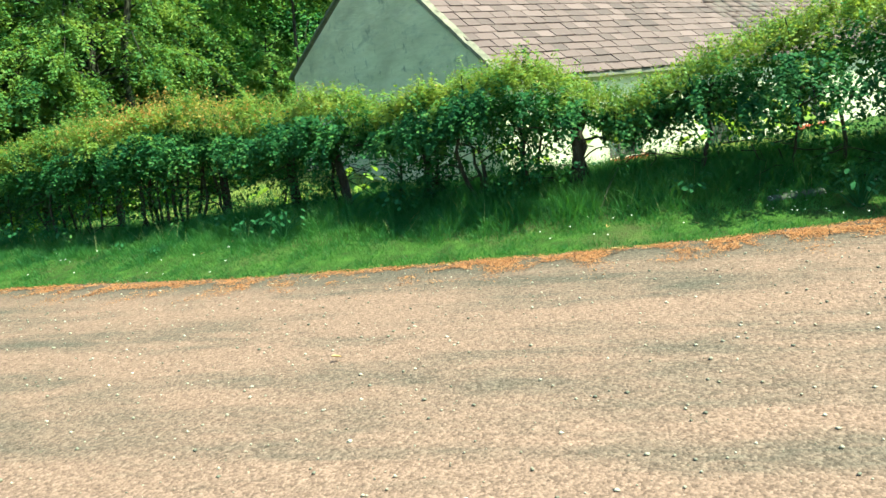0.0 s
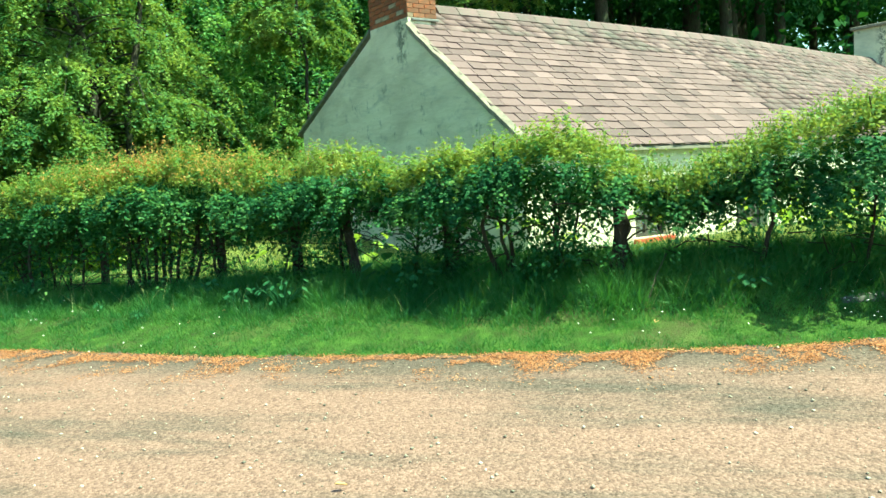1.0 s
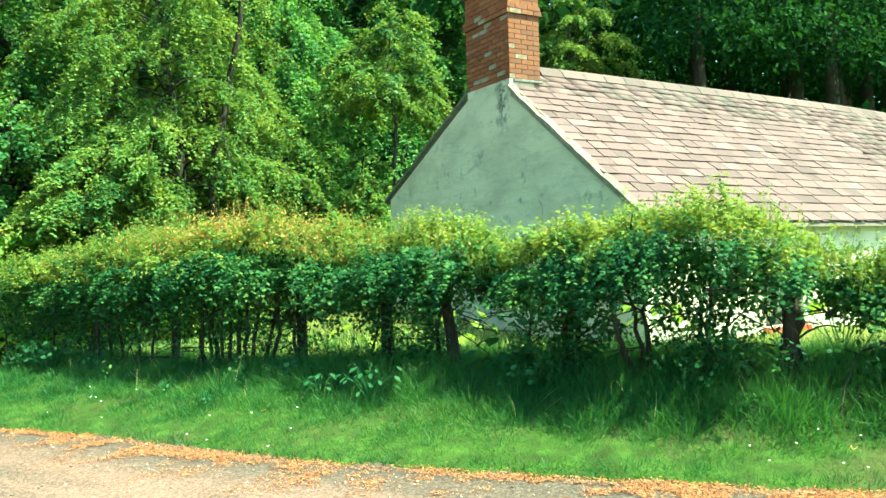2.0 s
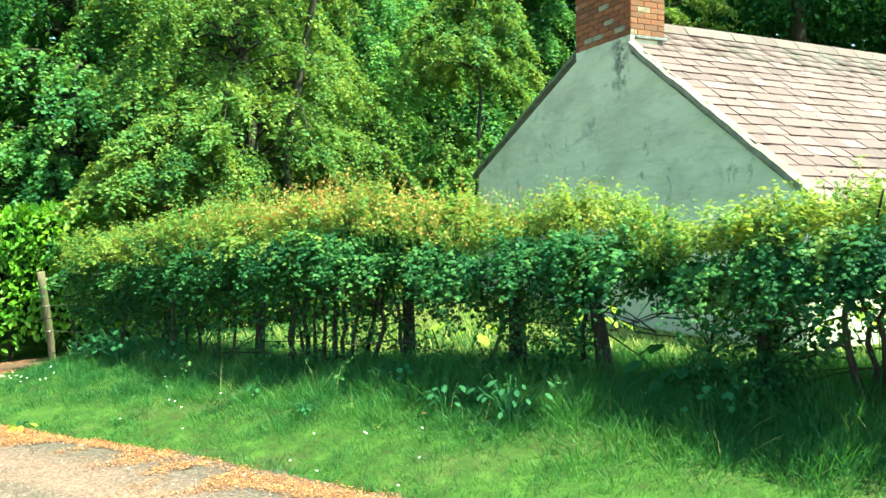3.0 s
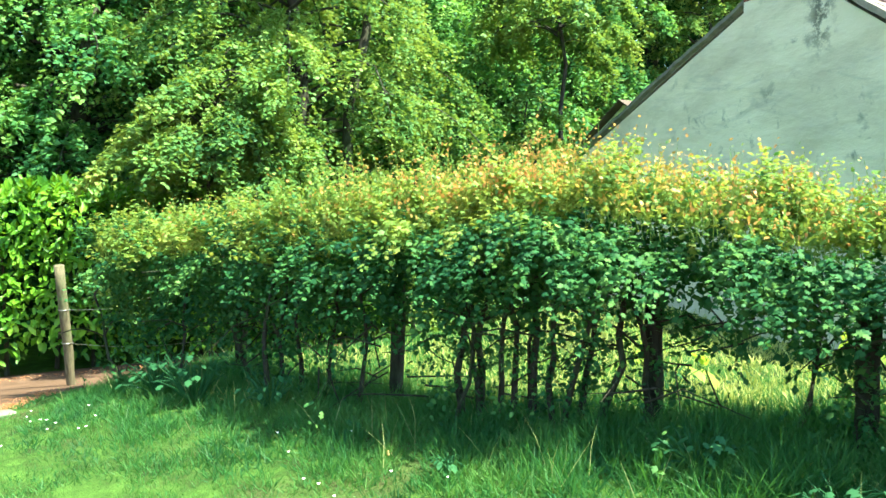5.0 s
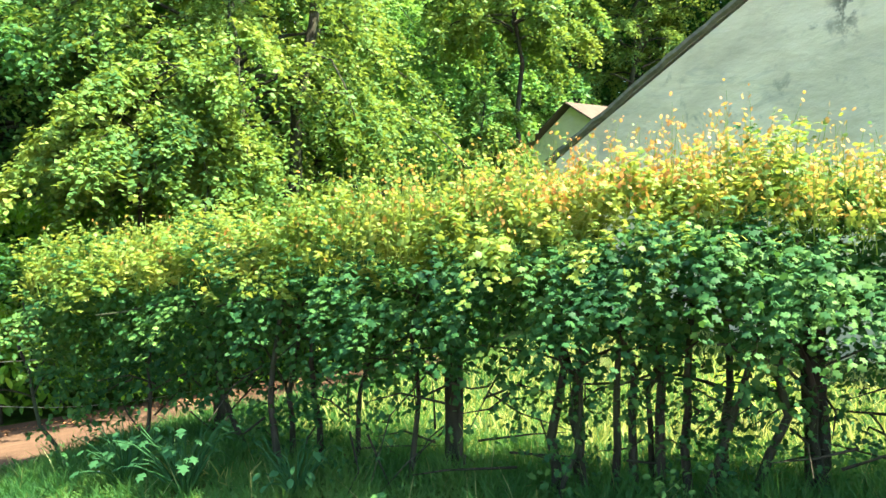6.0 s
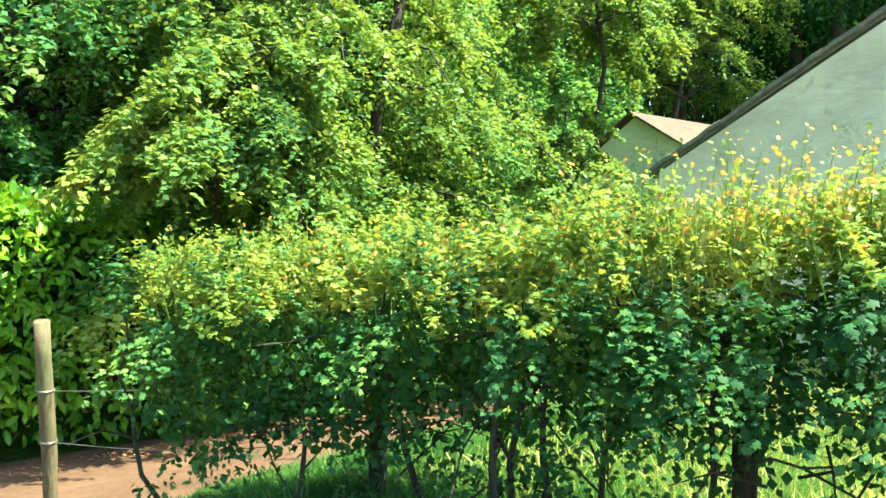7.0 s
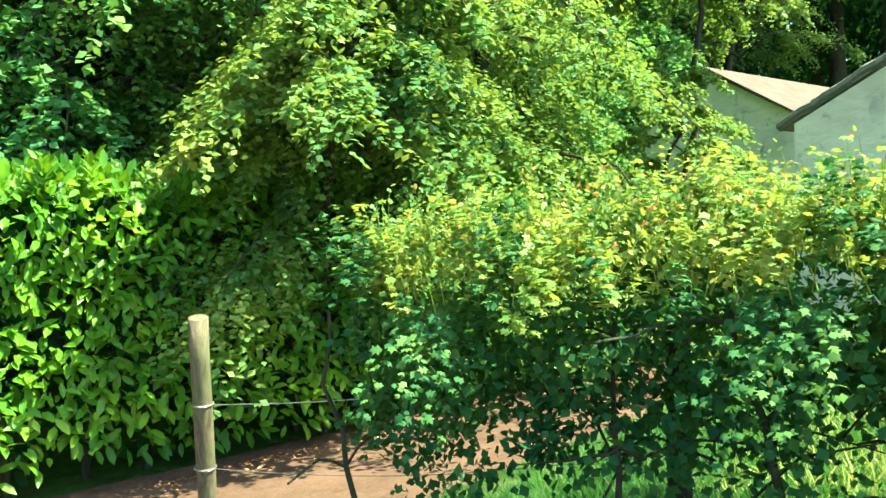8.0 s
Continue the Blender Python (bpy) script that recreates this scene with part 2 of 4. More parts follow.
def raw(name, verts, faces, material, parent=None, smooth=False):
    """A mesh object from arrays: verts (n, 3), faces (m, k)."""
    me = bpy.data.meshes.new(name)
    verts, faces = np.asarray(verts, np.float32), np.asarray(faces, np.int32)
    me.vertices.add(len(verts))
    me.vertices.foreach_set("co", verts.ravel())
    k = faces.shape[1]
    me.loops.add(faces.size)
    me.loops.foreach_set("vertex_index", faces.ravel())
    me.polygons.add(len(faces))
    me.polygons.foreach_set("loop_start", np.arange(0, faces.size, k, dtype=np.int32))
    if smooth:
        me.polygons.foreach_set("use_smooth", np.ones(len(faces), bool))
    me.update(calc_edges=True)
    me.materials.append(material)
    ob = new(name, me)
    ob.parent = parent
    return ob


def empty(name, at=(0, 0, 0)):
    ob = new(name)
    ob.location = at
    ob.empty_display_size = 0.1
    return ob


def box(bm, x0, x1, y0, y1, z0, z1, bevel=0.0):
    r = bmesh.ops.create_cube(bm, size=1)
    bmesh.ops.scale(bm, vec=(x1 - x0, y1 - y0, z1 - z0), verts=r["verts"])
    bmesh.ops.translate(bm, vec=((x0 + x1) / 2, (y0 + y1) / 2, (z0 + z1) / 2), verts=r["verts"])
    if bevel:
        es = list({e for v in r["verts"] for e in v.link_edges})
        bmesh.ops.bevel(bm, geom=es, offset=bevel, segments=1, affect="EDGES")


def tube(path, radii, sides=7):
    """Rings of a tapered limb along a path: verts and faces."""
    path = np.asarray(path, float)
    tan = np.gradient(path, axis=0)
    tan /= np.linalg.norm(tan, axis=1)[:, None] + 1e-9
    ref = np.where(np.abs(tan[:, 2:3]) > 0.9, [[1.0, 0, 0]], [[0, 0, 1.0]])
    u = np.cross(tan, ref)
    u /= np.linalg.norm(u, axis=1)[:, None] + 1e-9
    w = np.cross(tan, u)
    a = np.linspace(0, 2 * np.pi, sides, endpoint=False)
    ring = np.cos(a)[None, :, None] * u[:, None] + np.sin(a)[None, :, None] * w[:, None]
    v = (path[:, None] + ring * np.asarray(radii)[:, None, None]).reshape(-1, 3)
    f = [(i * sides + j, i * sides + (j + 1) % sides, (i + 1) * sides + (j + 1) % sides, (i + 1) * sides + j)
         for i in range(len(path) - 1) for j in range(sides)]
    return v, np.array(f)


def join(pieces):
    vs, fs, n = [], [], 0
    for v, f in pieces:
        vs.append(v)
        fs.append(f + n)
        n += len(v)
    return np.concatenate(vs), np.concatenate(fs)


# leaf outlines: (along, across, lift), tip along +x; triangles
LOBED = (np.array([(0, 0, 0), (0.34, 0.36, 0.0), (0.46, 0.17, 0.04), (0.72, 0.34, -0.02), (0.74, 0.14, 0.02), (1.0, 0, -0.1), (0.74, -0.14, 0.02), (0.72, -0.34, -0.02), (0.46, -0.17, 0.04), (0.34, -0.36, 0.0)]),
         np.array([(0, 2, 1), (0, 8, 2), (0, 9, 8), (2, 4, 3), (2, 8, 4), (8, 6, 4), (8, 7, 6), (4, 6, 5)]))
OVAL = (np.array([(0, 0, 0), (0.3, 0.2, 0.05), (0.7, 0.2, 0.02), (1.0, 0, -0.12), (0.7, -0.2, 0.02), (0.3, -0.2, 0.05), (0.5, 0, -0.02)]),
        np.array([(0, 6, 1), (1, 6, 2), (2, 6, 3), (3, 6, 4), (4, 6, 5), (5, 6, 0)]))
DIAMOND = (np.array([(0, 0, 0), (0.5, 0.3, 0.04), (1.0, 0, -0.08), (0.5, -0.3, 0.04)]), np.array([(0, 3, 1), (1, 3, 2)]))
BLADE = (np.array([(0, 0.5, 0), (0, -0.5, 0), (0.55, 0.36, 0), (0.55, -0.36, 0), (1.0, 0.0, 0)]),
         np.array([(0, 1, 3), (0, 3, 2), (2, 3, 4)]))


def unit(a):
    return a / (np.linalg.norm(a, axis=-1, keepdims=True) + 1e-9)


def leaves(rng, at, along, up, size, shape, width=1.0):
    """Leaves at points, with a tip direction and a face direction each."""
    t, f = shape
    along = unit(along)
    side = unit(np.cross(up, along))
    face = np.cross(along, side)
    size = np.asarray(size)[:, None, None]
    v = at[:, None] + size * (t[None, :, 0:1] * along[:, None] + width * t[None, :, 1:2] * side[:, None] + t[None, :, 2:3] * face[:, None])
    fs = f[None] + (np.arange(len(at)) * len(t))[:, None, None]
    return v.reshape(-1, 3), fs.reshape(-1, 3)


def sprays(rng, at, out, count, length, size, shape, droop=0.25, spread=0.55, width=1.0):
    """Short twigs at points, pointing out, each with count leaves set along it."""
    n = len(at)
    out = unit(out + rng.normal(0, 0.45, (n, 3)))
    s = np.tile(np.linspace(0.1, 1, count), n)
    i = np.repeat(np.arange(n), count)
    ln = rng.uniform(0.6, 1.3, n)[i] * length
    p = at[i] + out[i] * (s * ln)[:, None]
    p[:, 2] -= droop * ln * s ** 2
    p += rng.normal(0, 0.18 * length, p.shape)
    along = unit(out[i] * 0.6 + rng.normal(0, spread, p.shape) + np.array([0, 0, -droop]))
    up = unit(np.array([0, 0, 1.0]) + 0.45 * out[i] + rng.normal(0, 0.5, p.shape))
    return leaves(rng, p, along, up, size * rng.uniform(0.6, 1.25, len(p)), shape, width)


def twigs(rng, at, out, length, nodes, per, size, shape, droop=0.4, flat=0.4, hang=0.3, width=1.0, face=0.25):
    """Arching twigs at points, each with rosettes of flat-lying leaves at its nodes."""
    n = len(at)
    length = np.broadcast_to(length, (n,)) * rng.uniform(0.7, 1.3, n)
    i = np.repeat(np.arange(n), nodes * per)
    s = np.tile(np.repeat(np.linspace(0.2, 1.0, nodes), per), n)
    p = at[i] + out[i] * (s * length[i])[:, None]
    p[:, 2] -= droop * length[i] * s ** 2
    p += rng.normal(0, 0.35 * size, p.shape)
    a = rng.uniform(0, 2 * np.pi, len(i))
    along = np.stack([np.cos(a), np.sin(a), rng.normal(-hang, 0.25, len(i))], 1) + 0.5 * out[i]
    up = np.array([0, 0, 1.0]) + face * out[i] + rng.normal(0, flat, p.shape)
    return leaves(rng, p, along, up, size * rng.uniform(0.6, 1.25, len(p)) * (1.1 - 0.3 * s), shape, width)


def wobble(p, scale, seed=0.0):
    return np.array([noise.noise((x * scale + seed, y * scale, z * scale)) for x, y, z in p])


# ---- the lie of the land ----
EDGE = np.array([(11.0, -3.0), (8.6, 1.4), (6.5, 4.12), (5.5, 4.87), (4.54, 5.85), (3.6, 6.95), (2.4, 8.45), (1.35, 10.3), (0.55, 11.4), (-0.1, 12.4), (-0.45, 13.3), (-0.3, 14.2), (0.3, 15.2), (1.6, 15.8), (4.0, 16.2), (6.0, 17.3), (6.9, 19.0)])
FENCE = np.array([(10.6, 0.6), (8.8, 2.8), (7.4, 4.6), (6.5, 5.6), (5.56, 6.63), (4.75, 8.3), (3.97, 9.95), (3.15, 11.05), (2.34, 12.15), (1.68, 13.7), (1.2, 14.5), (0.85, 15.08)])


def seg_dist(px, py, line):
    """Distance to an open line, with the side (positive to its right when going along it reversed)."""
    best = np.full(px.shape, 1e9)
    side = np.ones(px.shape)
    for (ax, ay), (bx, by) in zip(line[:-1], line[1:]):
        dx, dy = bx - ax, by - ay
        s = np.clip(((px - ax) * dx + (py - ay) * dy) / (dx * dx + dy * dy), 0, 1)
        d = np.hypot(px - ax - s * dx, py - ay - s * dy)
        sg = np.where(dx * (py - ay) - dy * (px - ax) < 0, 1.0, -1.0)
        side = np.where(d < best - 1e-6, sg, side)
        best = np.minimum(best, d)
    return best, side


def inside_land(px, py):
    """True on the grassy plot between lane and drive."""
    poly = np.vstack([EDGE, [(16, 19), (40, 19), (40, -10), (12, -10)]])
    r = np.zeros(px.shape, bool)
    j = len(poly) - 1
    for i in range(len(poly)):
        xi, yi = poly[i]
        xj, yj = poly[j]
        c = ((yi > py) != (yj > py)) & (px < (xj - xi) * (py - yi) / (yj - yi + 1e-12) + xi)
        r ^= c
        j = i
    return r


def smooth(a, b, x):
    t = np.clip((x - a) / (b - a), 0, 1)
    return t * t * (3 - 2 * t)


def land(px, py):
    px, py = np.asarray(px, float), np.asarray(py, float)
    road = 0.66 + 0.03 * (np.clip(px, -8, 8) - 2)
    road = road - 0.33 * smooth(14.5, 18.5, py)
    d, _ = seg_dist(px, py, EDGE)
    d = np.where(inside_land(px, py), d, 0)
    lift = (0.2 + 0.16 * smooth(4.2, 6.0, px)) * smooth(0.0, 1.5, d)
    f, _ = seg_dist(px, py, FENCE)
    back = smooth(1.9, 4.5, d) * smooth(0.2, 2.5, f)
    return road + lift - 0.32 * back


def land1(x, y):
    return float(land(np.array([x]), np.array([y]))[0])


def terrain():
    gx = np.concatenate([[-600, -200, -80, -35, -18, -11], np.arange(-7, 12.001, 0.12), [12.6, 14, 17, 22, 30, 45, 90, 220, 600]])
    gy = np.concatenate([[-600, -200, -80, -35, -16, -9], np.arange(-5, 19.501, 0.12), [20.2, 22, 25, 30, 38, 55, 110, 240, 600]])
    X, Y = np.meshgrid(gx, gy, indexing="ij")
    Z = land(X, Y)
    bumps = np.sin(X * 7.1 + Y * 3.3) * np.sin(Y * 5.7 - X * 2.9) * 0.008
    d, _ = seg_dist(X, Y, EDGE)
    wav = 0.05 * np.sin(X * 5.3 + 1) * np.sin(Y * 4.9) + 0.03 * np.sin(X * 11 - Y * 9)
    signed = np.where(inside_land(X, Y), d, -d) + wav
    Z2 = Z + np.clip(signed * 0.25, -0.03, 0.035) + np.where(signed > 0, bumps, 0)
    n, m = X.shape
    idx = np.arange(n * m).reshape(n, m)
    F = np.stack([idx[:-1, :-1], idx[1:, :-1], idx[1:, 1:], idx[:-1, 1:]], -1).reshape(-1, 4)
    g = raw("ground", np.stack([X, Y, Z2], -1).reshape(-1, 3), F, M_GROUND, smooth=True)
    tagged(g, "rough grassy ground with bare soil around lane and cottage", "ground", kind="structure")
    cell = (signed < 0.3) & (np.abs(X) < 100) & (Y > -100) & (Y < 18.2)
    keep = (cell[:-1, :-1] | cell[1:, :-1] | cell[1:, 1:] | cell[:-1, 1:]).reshape(-1)
    top = np.stack([X, Y, Z + 0.006 + bumps * 0.4], -1).reshape(-1, 3)
    mid = (Y + 0.35 * X + 0.1 * np.sin(X * 3))[:-1, :-1].reshape(-1) > 14.35
    for nm, which, mat, text in (("road", keep & ~mid, M_ROAD, "worn pale tarmac lane with loose grit"), ("drive", keep & mid, M_DRIVE, "dusty pinkish earth drive between the hedges")):
        used, inv = np.unique(F[which], return_inverse=True)
        sheet = tagged(raw(nm, top[used], inv.reshape(-1, 4), mat, smooth=True), text, nm, kind="structure")
        away = d.reshape(-1)[used] + 0.35 * wav.reshape(-1)[used]
        sheet.data.attributes.new("dust", "FLOAT", "POINT").data.foreach_set("value", (0.12 + 0.88 * smooth(0.15, 0.75, away)).astype(np.float32))


terrain()


# ---- cottage ----
GX = 7.38
RY, RZ = 13.2, 4.98
FY, FZ = 9.9, 2.47
BY, BZ = 16.85, 3.22
XE = 23.9
BASE = 0.2
CH_Y0, CH_Y1, CH_Z = 12.63, 13.83, 4.7


def sag(x):
    return -0.12 * smooth(8, 23, x) - 0.16 * smooth(15.5, 23, x)


def cottage():
    c = empty("cottage", (GX, 13.2, BASE))
    inv = Matrix.Translation((-GX, -13.2, -BASE))

    def own(ob):
        ob.parent = c
        ob.matrix_parent_inverse = inv
        return ob

    t = 0.45
    # end wall towards the lane
    plain = [(FY + 0.06, BASE), (BY - 0.05, BASE), (BY - 0.05, BZ - 0.06), (RY, RZ - 0.1), (FY + 0.06, FZ - 0.02)]
    fall_f, fall_b = (RZ - 0.08 - FZ) / (RY - FY - 0.06), (RZ - 0.04 - BZ) / (BY - 0.05 - RY)
    shoulder = plain[:3] + [(CH_Y1, RZ - 0.1 - fall_b * (CH_Y1 - RY)), (CH_Y1, CH_Z), (CH_Y0, CH_Z), (CH_Y0, RZ - 0.1 - fall_f * (RY - CH_Y0))] + plain[4:]

    def slab(name, x0, x1, label, prof):
        bm = bmesh.new()
        a = [bm.verts.new((x0, y, z)) for y, z in prof]
        b = [bm.verts.new((x1, y, z)) for y, z in prof]
        bm.faces.new(a[::-1])
        bm.faces.new(b)
        for i in range(len(prof)):
            j = (i + 1) % len(prof)
            bm.faces.new((a[i], a[j], b[j], b[i]))
        bmesh.ops.recalc_face_normals(bm, faces=bm.faces)
        return own(part(name, bm, M_RENDER, None, label))

    slab("gable_wall", GX, GX + t, "pale limewashed gable wall with dark stains", shoulder)
    slab("gable_wall", XE - t, XE, "", plain)
    # front wall, split round window and door openings
    bm = bmesh.new()
    x0, x1 = GX + t, XE - t
    holes = [(9.55, 10.35, 1.0, 1.85), (12.1, 13.0, BASE, 2.0), (15.0, 16.0, 1.0, 1.85), (18.6, 19.6, 1.0, 1.85)]
    x = x0
    for a, b, z0, z1 in holes:
        box(bm, x, a, FY + 0.06, FY + 0.5, BASE, FZ - 0.04)
        if z0 > BASE:
            box(bm, a, b, FY + 0.06, FY + 0.5, BASE, z0)
        box(bm, a, b, FY + 0.06, FY + 0.5, z1, FZ - 0.04)
        x = b
    box(bm, x, x1, FY + 0.06, FY + 0.5, BASE, FZ - 0.04)
    own(part("front_wall", bm, M_RENDER, None, "white limewashed front wall"))
    bm = bmesh.new()
    box(bm, x0, x1, BY - 0.5, BY - 0.05, BASE, BZ - 0.1)
    own(part("back_wall", bm, M_RENDER))
    for k, (a, b, z0, z1) in enumerate(holes):
        bm = bmesh.new()
        if z0 > BASE:
            for u0, u1, w0, w1 in ((a, a + 0.06, z0, z1), (b - 0.06, b, z0, z1), (a + 0.06, b - 0.06, z0, z0 + 0.06), (a + 0.06, b - 0.06, z1 - 0.06, z1), ((a + b) / 2 - 0.02, (a + b) / 2 + 0.02, z0 + 0.06, z1 - 0.06)):
                box(bm, u0, u1, FY + 0.2, FY + 0.27, w0, w1)
            w = own(part("window", bm, M_DARK))
            bm = bmesh.new()
            box(bm, a + 0.06, b - 0.06, FY + 0.23, FY + 0.236, z0 + 0.06, z1 - 0.06)
            part("pane", bm, M_GLASS, w)
            bm = bmesh.new()
            box(bm, a - 0.05, b + 0.05, FY - 0.03, FY + 0.2, z0 - 0.08, z0 - 0.004, 0.01)
            part("sill", bm, M_REDPAINT, w, "red painted sill")
        else:
            box(bm, a, b, FY + 0.2, FY + 0.26, z0, z1)
            own(part("door", bm, M_DARK, None, "dark boarded door"))
    # roof boarding under the slates
    for nm, ya, za, yb, zb in (("roof", FY - 0.12, FZ - 0.09, RY, RZ), ("roof", BY + 0.14, BZ - 0.07, RY, RZ)):
        bm = bmesh.new()
        n = 24
        rows = []
        for i in range(n + 1):
            x = GX + 0.01 + (XE + 0.05 - GX) * i / n
            s = float(sag(x))
            rows.append([bm.verts.new(p) for p in ((x, ya, za + s * 0.3), (x, yb, zb + s), (x, yb, zb + s - 0.05), (x, ya, za + s * 0.3 - 0.04))])
        for i in range(n):
            for k in range(4):
                bm.faces.new((rows[i][k], rows[i][(k + 1) % 4], rows[i + 1][(k + 1) % 4], rows[i + 1][k]))
        bm.faces.new(rows[0][::-1])
        bm.faces.new(rows[-1])
        bmesh.ops.recalc_face_normals(bm, faces=bm.faces)
        r = own(part(nm, bm, M_MORTAR, None, "weathered pinkish grey slate roof with sagging ridge"))
        lay_slates(r, ya, za, yb, zb, ya < RY)
    # mortar fillet along the verge
    for ya, za, stop in ((FY - 0.12, FZ - 0.09, CH_Y0), (BY + 0.14, BZ - 0.07, CH_Y1)):
        bm = bmesh.new()
        k = 24
        cut = (stop - ya) / (RY - ya)
        rows = []
        for i in range(k + 1):
            y, z = ya + (RY - ya) * cut * i / k, za + (RZ - za) * cut * i / k
            j = random.uniform(-0.014, 0.014)
            low = -0.04 if ya < RY else -0.012
            rows.append([bm.verts.new((x, y, z + dz + j)) for x, dz in ((GX - 0.04, low), (GX - 0.04, 0.035), (GX + 0.05, 0.08), (GX + 0.05, -0.05))])
        for i in range(k):
            for q in range(4):
                bm.faces.new((rows[i][q], rows[i][(q + 1) % 4], rows[i + 1][(q + 1) % 4], rows[i + 1][q]))
        bm.faces.new(rows[0])
        bm.faces.new(rows[-1][::-1])
        bmesh.ops.recalc_face_normals(bm, faces=bm.faces)
        own(part("verge", bm, M_VERGE if ya < RY else M_EDGE, None, "mortared verge"))
    # ridge tiles
    bm = bmesh.new()
    rp = [(-0.2, -0.125), (-0.1, 0.0), (0, 0.055), (0.1, 0.0), (0.2, -0.1)]
    L = 0.45
    a = [bm.verts.new((0, y, z)) for y, z in rp]
    b = [bm.verts.new((L - 0.012, y, z)) for y, z in rp]
    a2 = [bm.verts.new((0, y * 0.85, z - 0.035)) for y, z in rp]
    b2 = [bm.verts.new((L - 0.012, y * 0.85, z - 0.035)) for y, z in rp]
    for i in range(4):
        bm.faces.new((a[i], b[i], b[i + 1], a[i + 1]))
        bm.faces.new((a2[i], a2[i + 1], b2[i + 1], b2[i]))
        bm.faces.new((a[i], a[i + 1], a2[i + 1], a2[i]))
        bm.faces.new((b[i], b2[i], b2[i + 1], b[i + 1]))
    for u, v, s in ((a, a2, 0), (a, a2, 4)):
        bm.faces.new((u[s], b[s], b2[s], v[s]))
    bmesh.ops.recalc_face_normals(bm, faces=bm.faces)
    me = bpy.data.meshes.new("ridge_tile")
    bm.to_mesh(me)
    bm.free()
    me.materials.append(M_SLATE)
    x = GX + 0.9
    while x < XE - 0.9:
        o = own(new("ridge_tile", me))
        s0, s1 = float(sag(x)), float(sag(x + L))
        o.matrix_basis = Matrix.Translation((x, RY, RZ + 0.045 + s0)) @ Matrix.Rotation(-math.atan2(s1 - s0, L), 4, "Y") @ pose(0, 0, 0, random.uniform(-1.5, 1.5))
        x += L
    return c, own


def slate_mesh(w, h):
    bm = bmesh.new()
    box(bm, 0, w - 0.018, 0, h, 0, 0.022)
    for v in bm.verts:
        v.co.x += random.uniform(-0.009, 0.009)
        v.co.y += random.uniform(-0.016, 0.016)
    me = bpy.data.meshes.new("slate")
    bm.to_mesh(me)
    bm.free()
    me.materials.append(M_SLATE)
    return me


def lay_slates(roof, ya, za, yb, zb, front):
    """Courses of slates on one slope, each overlapping the one below."""
    rnd = random.Random(5 if front else 6)
    slope = math.hypot(yb - ya, zb - za)
    widths = (0.27, 0.32, 0.37, 0.44)
    meshes = [[slate_mesh(w, 0.32) for _ in range(3)] for w in widths]
    gauge = 0.215
    rows = int(slope / gauge)
    up = Vector((0, yb - ya, zb - za)).normalized()
    xdir = Vector((1, 0, 0))
    nrm = xdir.cross(up)
    if nrm.z < 0:
        nrm = -nrm
    singles, pieces = 0, []
    for i in range(rows):
        x = GX + 0.012 + rnd.uniform(-0.01, 0.01)
        k = rnd.randrange(4)
        while x < XE - 0.05:
            k = rnd.randrange(4)
            at = Vector((x, ya, za + float(sag(x)) * (0.3 + 0.7 * i / rows))) + up * (i * gauge) + nrm * (0.012 + rnd.uniform(0, 0.008))
            tip = math.radians(4.2 + rnd.uniform(-0.8, 1.6))
            u2 = (up * math.cos(tip) - nrm * math.sin(tip)).normalized()
            n2 = xdir.cross(u2)
            if n2.z < 0:
                n2 = -n2
            lift = 0.022
            yaw = rnd.uniform(-1.6, 1.6)
            m = Matrix((( xdir.x, u2.x, n2.x, at.x), (xdir.y, u2.y, n2.y, at.y), (xdir.z, u2.z, n2.z, at.z + lift), (0, 0, 0, 1))) @ pose(0, 0, 0, 0, 0, yaw)
            me = meshes[k][rnd.randrange(3)]
            if x + widths[k] <= XE + 0.08:
                if front and x < 14.0 and singles < 300:
                    o = new("slate", me)
                    o.parent = roof
                    o.matrix_basis = m
                    singles += 1
                else:
                    v = np.array([(m @ q.co)[:] for q in me.vertices])
                    f = np.array([p.vertices[:] for p in me.polygons])
                    pieces.append((v, f))
            x += widths[k]
    v, f = join(pieces)
    tagged(raw("slate_rest", v, f, M_SLATE, roof), kind="stuff")


COTTAGE, own_part = cottage()


def brick_meshes():
    out = {}
    for nm, lx, ly in (("stretcher", 0.215, 0.1025), ("header", 0.1025, 0.1025)):
        bm = bmesh.new()
        box(bm, -lx / 2, lx / 2, -ly / 2, ly / 2, -0.0325, 0.0325)
        for v in bm.verts:
            v.co += Vector([random.uniform(-0.003, 0.003) for _ in range(3)])
        me = bpy.data.meshes.new("brick")
        bm.to_mesh(me)
        bm.free()
        me.materials.append(M_BRICK)
        out[nm] = me
    return out


